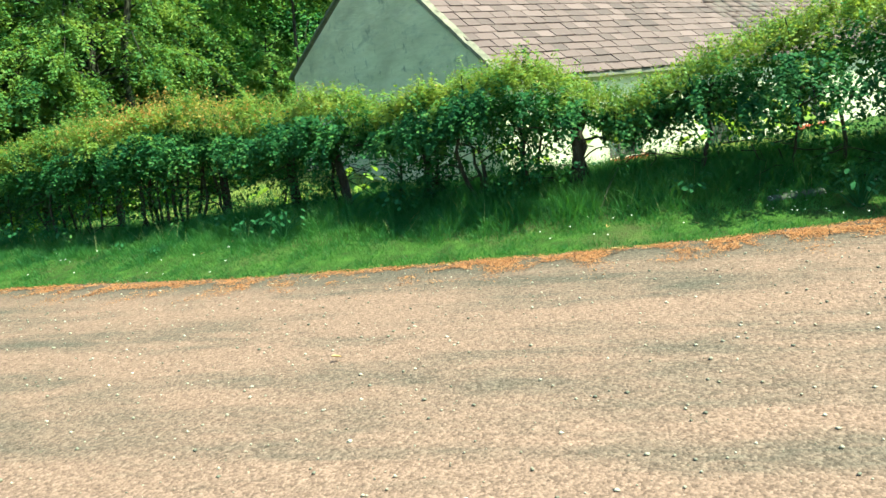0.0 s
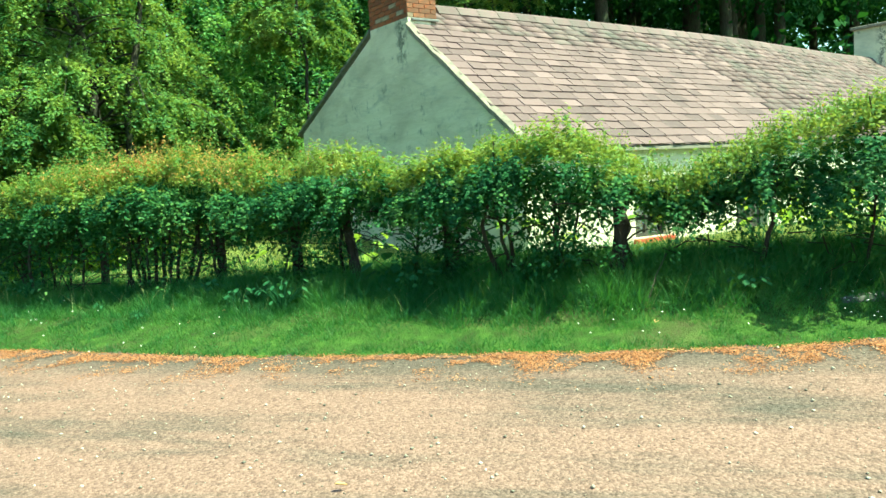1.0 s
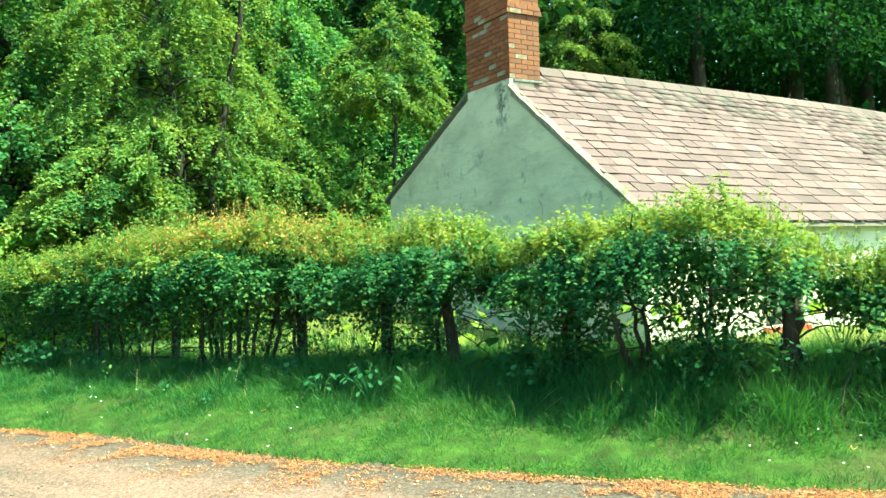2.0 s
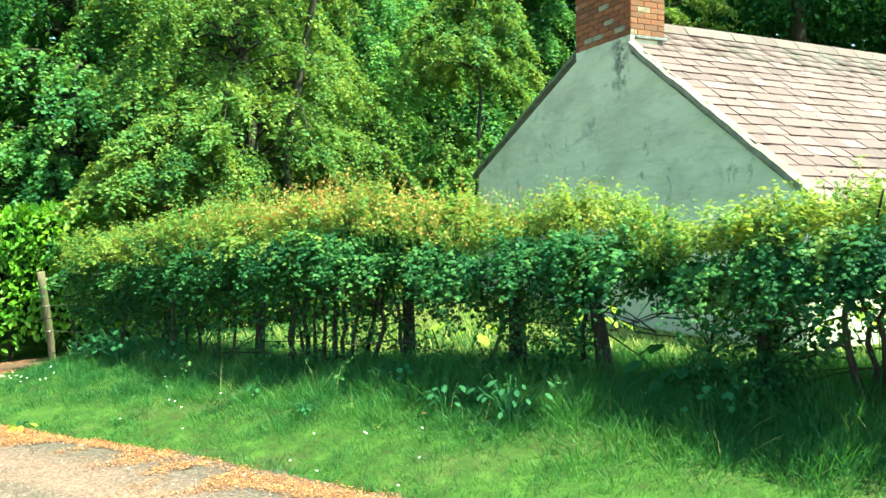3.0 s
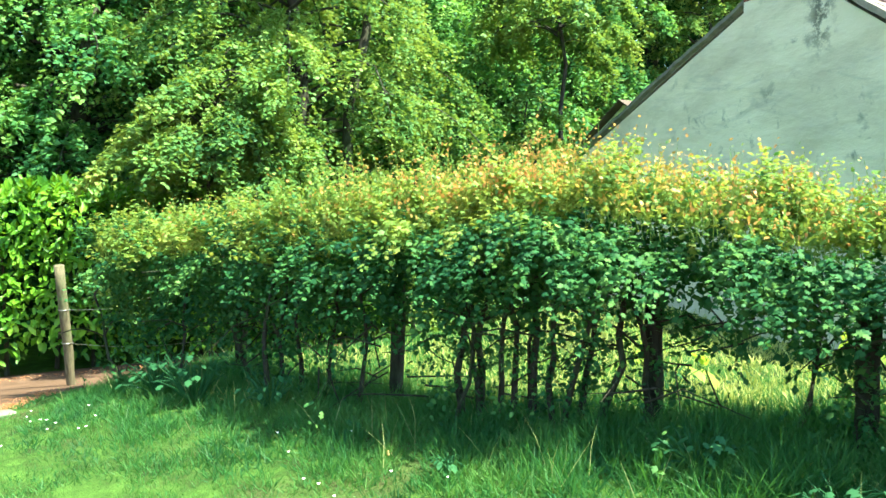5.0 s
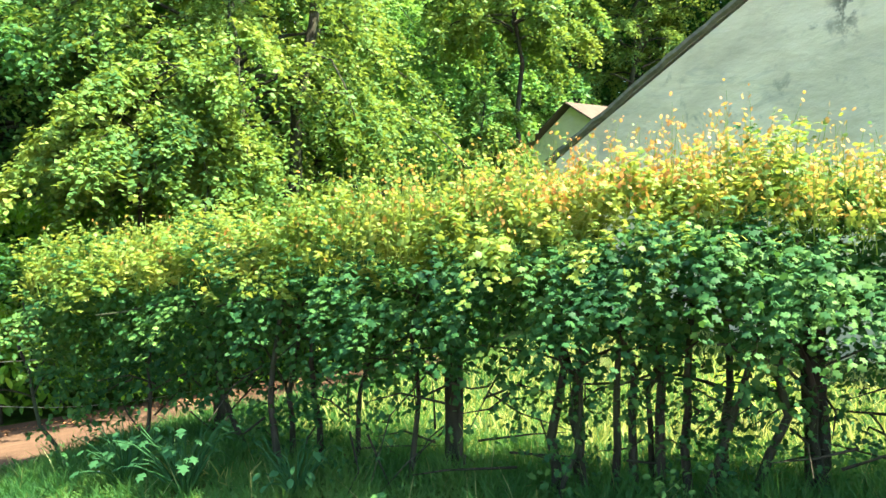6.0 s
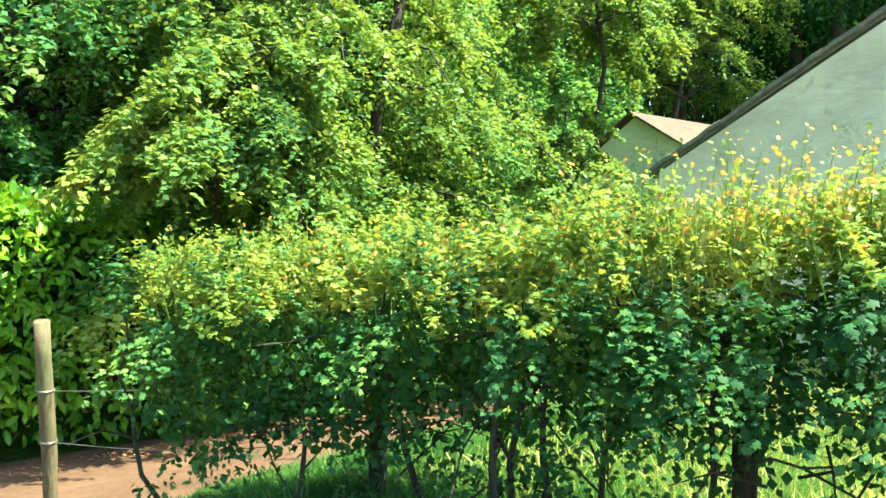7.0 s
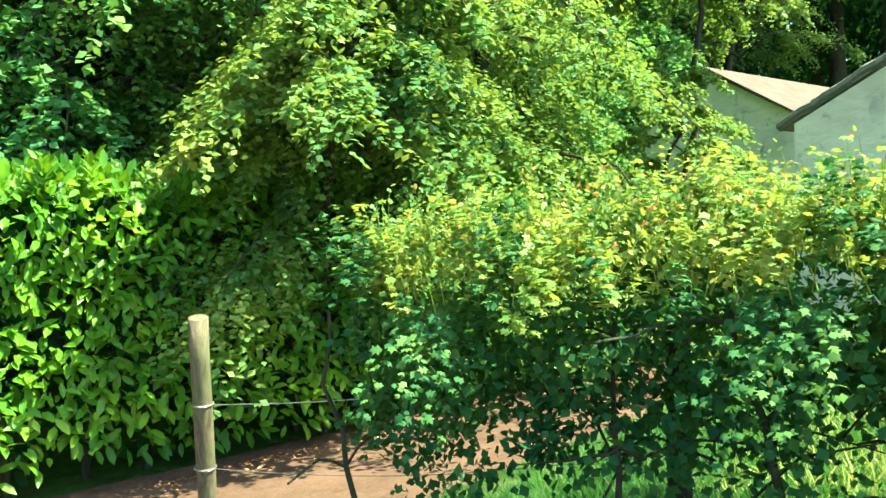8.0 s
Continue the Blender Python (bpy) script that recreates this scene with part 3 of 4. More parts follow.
def chimney(x0, x1, y0, y1, z0, z1, singles):
    """A brick stack: a mortar core with bricks proud of it."""
    bm = bmesh.new()
    box(bm, x0 + 0.008, x1 - 0.008, y0 + 0.008, y1 - 0.008, z0 - 0.3, z1)
    st = own_part(part("chimney", bm, M_MORTAR if singles else M_RENDER, None, "red brick chimney stack with a corbelled band" if singles else "pale rendered chimney stack"))
    ms = brick_meshes()
    rnd = random.Random(3)
    z = z0 + 0.036
    i = 0
    pieces = []
    while z < z1 and singles:
        rise = z - z0
        out = 0.035 if 0.98 < rise < 1.13 or rise > 1.5 else 0.0
        for (ax, ay, bx, by, ang) in ((x0, y0, x1, y0, 0), (x0, y1, x1, y1, 0), (x0, y0, x0, y1, 90), (x1, y0, x1, y1, 90)):
            L = math.hypot(bx - ax, by - ay)
            ux, uy = (bx - ax) / L, (by - ay) / L
            inx = 0.045 - out if ang and ax == x0 else -0.045 + out if ang else 0
            iny = 0.045 - out if not ang and ay == y0 else -0.045 + out if not ang else 0
            s = 0.0 if (i + (ang > 0)) % 2 else -0.115
            while s < L - 0.02:
                a, b = max(s, -out), min(s + 0.215, L + out)
                if b - a > 0.06:
                    m = Matrix.Translation((ax + ux * (a + b) / 2 + inx, ay + uy * (a + b) / 2 + iny, z)) @ pose(0, 0, 0, 0, 0, ang + rnd.uniform(-0.6, 0.6)) @ Matrix.Diagonal(((b - a) / 0.215, 1, 1, 1))
                    if singles:
                        o = new("brick", ms["stretcher"])
                        o.parent = st
                        o.matrix_basis = m
                    else:
                        me = ms["stretcher"]
                        pieces.append((np.array([(m @ q.co)[:] for q in me.vertices]), np.array([p.vertices[:] for p in me.polygons])))
                s += 0.225
        z += 0.075
        i += 1
    if pieces:
        v, f = join(pieces)
        tagged(raw("bricks", v, f, M_BRICK, st), kind="stuff")
    bm = bmesh.new()
    box(bm, x0 - 0.07, x1 + 0.07, y0 - 0.07, y1 + 0.07, z1, z1 + 0.09, 0.015)
    part("cap", bm, M_MORTAR, st)
    if singles:
        bm = bmesh.new()
        box(bm, x0 + 0.06, x1 + 0.03, y0 - 0.04, y0 + 0.0, z0 - 0.05, z0 - 0.012, 0.006)
        part("flashing", bm, M_LEAD, st, "grey lead flashing")


chimney(GX + 0.004, GX + 0.56, CH_Y0, CH_Y1, CH_Z, 6.35, True)
chimney(XE - 0.75, XE - 0.05, 12.75, 13.65, 4.5, 5.6, False)
tagged(COTTAGE, "low whitewashed cottage with slate roof and red brick chimney", "cottage")


def shed():
    s = empty("shed", (13.5, 20.7, 0.3))
    inv = Matrix.Translation((-13.5, -20.7, -0.3))
    prof = [(18.7, 0.2), (22.7, 0.2), (22.7, 3.6), (20.7, 4.78), (18.7, 3.6)]
    bm = bmesh.new()
    a = [bm.verts.new((11.5, y, z)) for y, z in prof]
    b = [bm.verts.new((17.0, y, z)) for y, z in prof]
    bm.faces.new(a[::-1])
    bm.faces.new(b)
    for i in range(5):
        bm.faces.new((a[i], a[(i + 1) % 5], b[(i + 1) % 5], b[i]))
    bmesh.ops.recalc_face_normals(bm, faces=bm.faces)
    w = part("wall", bm, M_RENDER, s, "pale grey rendered wall")
    w.matrix_parent_inverse = inv
    for ya, za in ((18.5, 3.5), (22.9, 3.5)):
        bm = bmesh.new()
        n = 1
        for i in range(n):
            u0, u1 = i / n, (i + 1) / n
            x0 = 11.35
            vs = []
            for u, up in ((u0, 0.05), (u1, 0.05), (u1, 0.02), (u0, 0.02)):
                vs.append((ya + (20.7 - ya) * u, za + (4.83 - za) * u + up))
            f = [bm.verts.new((x0, y, z)) for y, z in vs]
            g = [bm.verts.new((17.2, y, z)) for y, z in vs]
            bm.faces.new(f)
            bm.faces.new(g[::-1])
            for k in range(4):
                bm.faces.new((f[k], f[(k + 1) % 4], g[(k + 1) % 4], g[k]))
        bmesh.ops.recalc_face_normals(bm, faces=bm.faces)
        r = part("roof", bm, M_SHEDROOF, s, "pinkish sheet roof")
        r.matrix_parent_inverse = inv
    tagged(s, "small pale outbuilding with pinkish roof among the trees", "shed")


shed()


# ---- trees ----
def limb_path(a, b, bend, rng, n=7):
    t = np.linspace(0, 1, n)[:, None]
    p = np.asarray(a) * (1 - t) + np.asarray(b) * t
    p = p + np.sin(t * np.pi) * np.asarray(bend) + rng.normal(0, 0.03, p.shape) * np.linalg.norm(np.subtract(b, a)) * t
    return p


def tree(name, base, height, radius, limbs, mat, seed, leaf=0.1, label="", trunk_r=0.16, low=1.2, lean=(0, 0), droop=0.6, per_limb=20, dome=0.0, fork=()):
    """A broadleaf tree: tapered trunk, arching limbs, and drooping side twigs set with flat-lying leaves."""
    rng = np.random.default_rng(seed)
    bx, by = base
    bz = land1(bx, by) - 0.05
    t = empty(name, (bx, by, bz))
    inv = Matrix.Translation((-bx, -by, -bz))
    top = (bx + lean[0], by + lean[1], bz + height * 0.94)
    path = limb_path((bx, by, bz), top, rng.normal(0, 0.12, 3) * [1, 1, 0], rng, 10)
    v, f = tube(path, np.linspace(trunk_r, trunk_r * 0.25, 10), 9)
    raw("trunk", v, f, M_BARK, t, True).matrix_parent_inverse = inv
    for dx, dy in fork:
        q = limb_path((bx, by, bz), (bx + dx, by + dy, bz + height * 0.85), (dx * 0.2, dy * 0.2, 0), rng, 10)
        v, f = tube(q, np.linspace(trunk_r * 0.8, trunk_r * 0.2, 10), 9)
        raw("trunk", v, f, M_BARK, t, True).matrix_parent_inverse = inv
    at, out, ln = [], [], []
    for k in range(limbs):
        u = (k + 0.5) / limbs
        h = low + (height - low) * u ** 1.1
        r = radius * math.sqrt(max(0.05, 1 - u ** 2.2)) * rng.uniform(0.5, 1.1)
        a = k * 2.39996 + rng.uniform(-0.5, 0.5)
        ax, ay = np.interp(h, path[:, 2] - bz, path[:, 0]), np.interp(h, path[:, 2] - bz, path[:, 1])
        e = np.array([math.cos(a), math.sin(a), 0.0])
        s = np.linspace(0, 1, 8)[:, None]
        rise = rng.uniform(0.2, 0.45)
        start = np.array([ax, ay, bz + h - 0.35 * r * (1 - dome)])
        lp = start + e * s * r + np.array([0, 0, 1.0]) * r * (rise * 1.9 * s - (rise * 1.2 + droop * 0.55) * s ** 2.2)
        lp = lp + rng.normal(0, 0.025 * r, lp.shape) * s
        v, f = tube(lp, np.linspace(max(0.012, trunk_r * 0.3 * (1 - 0.7 * u)), 0.006, 8), 5)
        raw("limb", v, f, M_BARK, t, True).matrix_parent_inverse = inv
        m = max(6, int(per_limb * r / radius * 1.3))
        q = rng.uniform(0.22, 1.0, m) ** 0.8
        p = np.stack([np.interp(q * 7, np.arange(8), lp[:, j]) for j in range(3)], 1)
        side = np.array([-e[1], e[0], 0.0]) * rng.choice([-1, 1], m)[:, None]
        d = unit(e * rng.uniform(0.3, 1.0, m)[:, None] + side * rng.uniform(0.2, 1.0, m)[:, None] + np.stack([q * 0, q * 0, rng.normal(0.05, 0.2, m)], 1))
        at.append(p)
        out.append(d)
        ln.append(radius * rng.uniform(0.16, 0.36, m) * (1.15 - 0.5 * q))
    at, out, ln = np.concatenate(at), np.concatenate(out), np.concatenate(ln)
    v, f = twigs(rng, at, out, ln, 10, 4 if leaf < 0.13 else 3, leaf, DIAMOND, droop, 0.45, 0.45, 1.2)
    raw("crown", v, f, mat, t).matrix_parent_inverse = inv
    return tagged(t, label, "tree")


tree("tree", (3.75, 19.0), 9.5, 3.1, 120, M_LIME, 11, 0.078, "spreading broadleaf tree with drooping yellow-green foliage", 0.15, 2.2, (0.3, 0.4), 0.9, 34, fork=((1.1, -0.5),))
tree("sapling", (2.35, 18.4), 3.75, 1.5, 30, M_LIME, 12, 0.08, "small bright green tree rising behind the laurel hedge", 0.05, 2.7, (-0.2, -1.0), 0.75, 24, 0.8)
tree("shrub", (7.7, 18.7), 3.8, 1.35, 34, M_LIME, 20, 0.08, "bushy yellow-green shrub between cottage and outbuilding", 0.05, 0.8, per_limb=20)
tree("tree", (0.7, 21.8), 10.5, 3.2, 84, M_TREE, 13, 0.105, "broadleaf tree with dense mid-green foliage", 0.2, 3.3, droop=0.9, per_limb=28)
tree("tree", (6.8, 22.4), 10.5, 3.3, 100, M_TREE, 14, 0.105, "broadleaf tree with dense foliage reaching low behind the cottage", 0.2, 1.6, droop=1.0, per_limb=30)
tree("tree", (10.6, 25.0), 11.0, 3.6, 100, M_TREE, 15, 0.125, "broadleaf tree with dense mid-green foliage", 0.2, 2.2, droop=0.9, per_limb=30)
tree("tree", (-3.2, 22.4), 10.5, 3.0, 74, M_TREE, 16, 0.13, "shaded green tree behind the laurel hedge", 0.22, 2.8, droop=0.8, per_limb=26)
tree("tree", (-6.2, 20.5), 10.0, 2.9, 60, M_TREE, 18, 0.14, "broadleaf tree beyond the laurel hedge", 0.2, 2.4, droop=0.7, per_limb=22)
tree("tree", (3.4, 25.0), 12.5, 3.4, 80, M_TREE, 19, 0.15, "tall broadleaf tree with dense mid-green foliage", 0.22, 2.4, droop=0.8, per_limb=26)
tree("tree", (12.9, 25.2), 11.0, 3.6, 100, M_TREE, 22, 0.14, "broadleaf tree with leafy boughs hanging beside the cottage gable", 0.2, 2.6, droop=0.9, per_limb=30)
tree("tree", (8.5, 19.2), 7.2, 1.7, 26, M_LIME, 23, 0.09, "slender tree with leafy boughs hanging before the outbuilding", 0.07, 5.3, (0, -0.6), 0.9, 26)
tree("tree", (16.6, 23.6), 11.5, 2.7, 50, M_LIME, 17, 0.1, "slender tree with pale leaves beside the chimney", 0.12, 6.6, per_limb=20)


def wood():
    """Dark far woodland: trunks as things, foliage and added shade canopies as one body."""
    rng = np.random.default_rng(40)
    spots = [(x, y) for x, y in zip(rng.uniform(-14, 48, 46), rng.uniform(27, 40, 46))]
    spots += [(x, y) for x, y in zip(rng.uniform(19, 46, 16), rng.uniform(19, 27, 16))]
    v, f = tube([(0, 0, -0.3), (0.03, 0, 3), (0, 0.04, 7), (0.05, 0, 15)], [0.34, 0.28, 0.24, 0.1], 9)
    first = raw("trunk", v, f, M_STEM, None, True)
    tagged(first, "tall straight dark trunk in the shaded wood", "tree trunk", "trunks of the wood")
    first.matrix_basis = pose(spots[0][0], spots[0][1], 0.3)
    for x, y in spots[1:]:
        copy_thing(first, pose(x, y, 0.3, rng.uniform(-2, 2), rng.uniform(-2, 2), rng.uniform(0, 360)) @ Matrix.Diagonal((1, 1, 1, 1)))
    n = 34000
    p = np.stack([rng.uniform(-24, 60, n), rng.uniform(33, 46, n), rng.uniform(0.3, 21, n)], 1)
    # canopy above the view, added to keep the wood below dark
    q = np.stack([rng.uniform(-16, 56, 11000), rng.uniform(22, 31, 11000), rng.uniform(9.5, 17, 11000)], 1)
    e = np.stack([rng.uniform(-28, -8, 6500), rng.uniform(14, 36, 6500), rng.uniform(0.3, 15, 6500)], 1)
    g = np.stack([rng.uniform(26, 60, 3500), rng.uniform(6, 32, 3500), rng.uniform(0.3, 15, 3500)], 1)
    k = np.stack([rng.uniform(-16, 3, 3500), rng.uniform(24, 31, 3500), rng.uniform(0.3, 9, 3500)], 1)
    # unseen leafy ring behind the camera, added to cut low sky light
    t = rng.uniform(math.radians(170), math.radians(300), 4200)
    far = rng.uniform(19, 26, 4200)
    o = np.stack([far * np.cos(t), 4 + far * np.sin(t), rng.uniform(0.3, 9, 4200)], 1)
    w = np.stack([rng.uniform(2, 36, 9000), rng.uniform(36, 42, 9000), rng.uniform(0.3, 20, 9000)], 1)
    p = np.concatenate([p, q, e, g, k, o, w])
    p = p[wobble(p, 0.35, 3.0) > -0.55]
    out = unit(rng.normal(0, 1, p.shape) * [1, 1, 0.3] + [0, -0.8, 0])
    a = sprays(rng, p, out, 5, 0.9, 0.42, DIAMOND, 0.4, 0.6, 1.1)
    # finer leaves where the wood shows above the cottage
    p = np.stack([rng.uniform(12, 40, 7500), rng.uniform(26, 33, 7500), rng.uniform(2.5, 11, 7500)], 1)
    p = p[wobble(p, 0.3, 6.0) > -0.02]
    # nearer canopy, added to keep sun off the trunks
    c = np.stack([rng.uniform(19, 52, 9000), rng.uniform(18, 23, 9000), rng.uniform(8.5, 15, 9000)], 1)
    p = np.concatenate([p, c])
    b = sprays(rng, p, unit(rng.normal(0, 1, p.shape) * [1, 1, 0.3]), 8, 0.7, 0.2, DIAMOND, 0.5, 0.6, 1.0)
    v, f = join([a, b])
    tagged(raw("woodland_foliage", v, f, M_DARKLEAF), "woodland foliage with shade in its dark colour, and unseen canopy and ring added", "woodland", kind="stuff")


wood()


# ---- hawthorn hedge ----
def along_fence(s):
    """Place and direction at a distance along the fence line, from its far right end."""
    seg = np.diff(FENCE, axis=0)
    ln = np.hypot(seg[:, 0], seg[:, 1])
    cum = np.concatenate([[0], np.cumsum(ln)])
    s = np.clip(s, 0, cum[-1])
    x, y = np.interp(s, cum, FENCE[:, 0]), np.interp(s, cum, FENCE[:, 1])
    e = 0.4
    dx = np.interp(s + e, cum, FENCE[:, 0]) - np.interp(s - e, cum, FENCE[:, 0])
    dy = np.interp(s + e, cum, FENCE[:, 1]) - np.interp(s - e, cum, FENCE[:, 1])
    k = np.hypot(dx, dy) + 1e-9
    return x, y, dx / k, dy / k, cum[-1]


FENCE_S = np.concatenate([[0], np.cumsum(np.hypot(*np.diff(FENCE, axis=0).T))])
# height of the clipped top and of the foliage's lower edge, by the y of the place
TOP_Y = [0.6, 2.8, 4.0, 4.7, 5.3, 5.6, 5.8, 6.05, 6.26, 6.46, 6.7, 7.0, 7.5, 8.0, 8.46, 8.75, 9.1, 9.6, 10.0, 10.3, 10.7, 11.1, 11.5, 12.0, 12.4, 12.8, 13.2, 13.7, 14.4, 15.1]
TOP_Z = [2.75, 2.72, 2.7, 2.66, 2.52, 2.36, 2.28, 2.14, 2.0, 2.15, 2.34, 2.4, 2.42, 2.32, 2.2, 2.2, 2.38, 2.34, 2.22, 2.27, 2.36, 2.45, 2.45, 2.36, 2.34, 2.26, 2.22, 2.2, 2.17, 2.1]
LOW_Y = [0.6, 4.7, 5.2, 5.6, 6.1, 6.6, 7.2, 8.0, 8.5, 8.8, 9.1, 9.4, 10.0, 11.0, 12.5, 13.5, 15.1]
LOW_Z = [0.95, 0.98, 1.2, 1.65, 1.75, 1.62, 1.45, 1.36, 1.5, 1.72, 1.74, 1.5, 1.42, 1.44, 1.38, 1.2, 0.95]


def hedge():
    rng = np.random.default_rng(7)
    total = FENCE_S[-1]
    h = empty("hawthorn_hedge", (3.97, 9.95, 0.9))
    inv = Matrix.Translation((-3.97, -9.95, -0.9))

    def own(o):
        o.parent = h
        o.matrix_parent_inverse = inv
        return o

    def lie(s):
        """Place, direction, top, lower edge and half width of the leafy crown at a distance along the hedge."""
        x, y, dx, dy, _ = along_fence(s)
        wide = (0.56 + 0.16 * smooth(5.8, 5.0, y)) * (1 - 0.35 * np.exp(-((y - 6.25) / 0.22) ** 2)) * np.clip((total - s) / 0.5, 0.35, 1) ** 0.5
        return x, y, dx, dy, np.interp(y, TOP_Y, TOP_Z), np.interp(y, LOW_Y, LOW_Z) + 0.12, wide

    def skin(n, where):
        """Points on the crown's lumpy skin, the way out of it, and the height within the crown."""
        s = rng.uniform(FENCE_S[1], total, n)
        x, y, dx, dy, zt, zl, wide = lie(s)
        if where == "top":
            k = rng.uniform(-1, 1, n)
            w, z = k * wide, zt - 0.06 - 0.26 * np.abs(k) ** 3
            o, lift = 0.7 * k, np.full(n, 0.8)
        else:
            q = rng.uniform(0, 1, n) ** 0.75
            z = zl + q * (zt - 0.22 - zl)
            o = np.full(n, where)
            w, lift = where * wide * (0.42 + 0.62 * smooth(0.1, 0.7, q)), np.full(n, 0.2)
        out = unit(np.stack([dy * o, -dx * o, lift], 1))
        p = np.stack([x + dy * w, y - dx * w, z], 1)
        p += out * (0.24 * wobble(p, 1.6, 3.0) + 0.16 * wobble(p, 3.6, 9.0))[:, None]
        return p, out, (z - zl) / (zt - zl)

    # leafy twigs over the crown: a close layer on top, separate overhanging clumps on the sides
    old, fresh_lit = [], []
    for where, n, gap, tuft in (("top", 2400, -0.3, 1), (-1.0, 460, -0.12, 6), (1.0, 120, -0.3, 6)):
        p, out, u = skin(n, where)
        keep = wobble(p, 2.4, 21.0) + 0.45 * wobble(p, 5.5, 2.0) > gap - 0.3 * smooth(0.5, 0.95, u)
        high = u if where == "top" else u - 0.35 * smooth(12.2, 13.6, p[:, 1])
        keep &= rng.random(n) < 0.05 + 1.2 * smooth(0.25, 0.8, high)
        p, out, u = (np.repeat(k[keep], tuft, 0) for k in (p, out, u))
        p = p + rng.normal(0, 0.045 if tuft > 1 else 0.0, p.shape)
        lean = np.stack([wobble(p, 2.4, 31.0), wobble(p, 2.4, 37.0), wobble(p, 2.4, 41.0)], 1)
        d = unit(out + 0.5 * lean + rng.normal(0, 0.25, p.shape))
        # young leaf colour spreads upward, also brightening the crown as sunlight would
        young = 0.8 * wobble(p, 2.0, 51.0) + rng.normal(0, 0.12, len(u)) > (0.75 if where == "top" else 1.05) - 1.1 * smooth(0.3, 1.0, u)
        hang, face = (0.1, 0.3) if where == "top" else (0.8, 0.9)
        for sel, heap, tilt in ((~young, old, hang), (young, fresh_lit, hang * 0.8)):
            heap.append(twigs(rng, p[sel] - out[sel] * 0.16, d[sel], 0.3, 6, 5, 0.046, LOBED, tilt, 0.45, 0.5, 1.1, face))
    v, f = join(fresh_lit)
    own(raw("young_lit_foliage", v, f, M_NEW))["kind"] = "stuff"
    # shaded leaves filling the inside
    n = 9500
    s = rng.uniform(FENCE_S[1], total, n)
    x, y, dx, dy, zt, zl, wide = lie(s)
    q, w = rng.uniform(0, 1, n), rng.uniform(-0.5, 0.6, n) * wide
    p = np.stack([x + dy * w, y - dx * w, zl - 0.08 + q * (zt - 0.2 - zl)], 1)
    keep = (wobble(p, 1.6, 4.0) > -0.3) & (rng.random(n) < 0.15 + 1.2 * q)
    old.append(sprays(rng, p[keep], unit(rng.normal(0, 1, (keep.sum(), 3))), 9, 0.15, 0.05, DIAMOND, 0.35, 0.6, 1.3))
    v, f = join(old)
    own(raw("foliage", v, f, M_HAW))["kind"] = "stuff"
    # thin, drooping lower growth below the dense part
    n = 5900
    s = np.concatenate([rng.uniform(FENCE_S[1], total, 2100), rng.uniform(FENCE_S[4] - 1.0, FENCE_S[6] - 0.4, 1200), rng.uniform(FENCE_S[1], FENCE_S[3] - 0.5, 2600)])
    x, y, dx, dy, _ = along_fence(s)
    zl = np.interp(y, LOW_Y, LOW_Z)
    g = land(x, y)
    w = rng.normal(0, 0.24, n)
    z = zl - (zl - g - 0.05) * rng.uniform(0, 1, n) ** 1.5
    p = np.stack([x + dy * w, y - dx * w, z], 1)
    keep = (wobble(p, 1.3, 12.0) > 0.02) & ((np.abs(y - 8.95) > 0.36) | (rng.random(n) < 0.12))
    v, f = sprays(rng, p[keep], unit(rng.normal(0, 1, (keep.sum(), 3))), 9, 0.17, 0.042, LOBED, 0.3, 0.6)
    own(raw("lower_foliage", v, f, M_HAW))["kind"] = "stuff"
    # fuzz of young shoots standing out of the top, orange at the tips over the highest stretch
    n = 6200
    s = rng.uniform(FENCE_S[1], total - 0.1, n)
    x, y, dx, dy, zt, zl, wide = lie(s)
    rich = 0.3 + 0.7 * smooth(9.0, 10.8, y) + 0.25 * np.exp(-((y - 9.2) / 0.35) ** 2)
    rich *= 0.75 + 0.5 * wobble(np.stack([x, y, y * 0], 1), 1.6, 2.0)
    rich *= 1 - 0.55 * smooth(12.5, 13.4, y)
    keep = rng.random(n) < 0.3 + rich * 0.8
    x, y, dx, dy, zt, wide, rich = (k[keep] for k in (x, y, dx, dy, zt, wide, rich))
    n = len(x)
    k = rng.uniform(-0.85, 0.85, n)
    p = np.stack([x + dy * k * wide, y - dx * k * wide, zt - 0.1 - 0.24 * np.abs(k) ** 3], 1)
    tip = unit(np.tile([0, 0, 1.0], (n, 1)) + rng.normal(0, 0.25, (n, 3)))
    ln = (0.08 + 0.3 * rng.uniform(0, 1, n) ** 2.2) * (0.55 + 0.8 * rich)
    m = 11
    i = np.repeat(np.arange(n), m)
    t = np.tile(np.linspace(0.05, 1, m), n)
    at = p[i] + tip[i] * (t * ln[i])[:, None] + rng.normal(0, 0.014, (len(i), 3))
    al = unit(rng.normal(0, 1, at.shape) + tip[i] * 0.8)
    size = 0.038 * rng.uniform(0.6, 1.2, len(at)) * (1.25 - 0.6 * t)
    blush = (1.15 * np.exp(-((y - 11.2) / 1.0) ** 2) + 0.14 * np.exp(-((y - 13.9) / 1.1) ** 2) + 0.05)[i]
    red = rng.random(len(i)) < blush * smooth(0.1, 0.85, t) * 0.85
    for sel, name, mat in ((~red, "shoot_growth", M_NEW), (red, "red_growth", M_RED)):
        v, f = leaves(rng, at[sel], al[sel], unit(tip[i][sel] + rng.normal(0, 0.5, (sel.sum(), 3))), size[sel], LOBED)
        own(raw(name, v, f, mat))["kind"] = "stuff"
    v, f = join([tube(np.array([a - b * 0.08, a + b * l * 0.5, a + b * l * 0.95]), [0.0028, 0.002, 0.001], 4) for a, b, l in zip(p, tip, ln)])
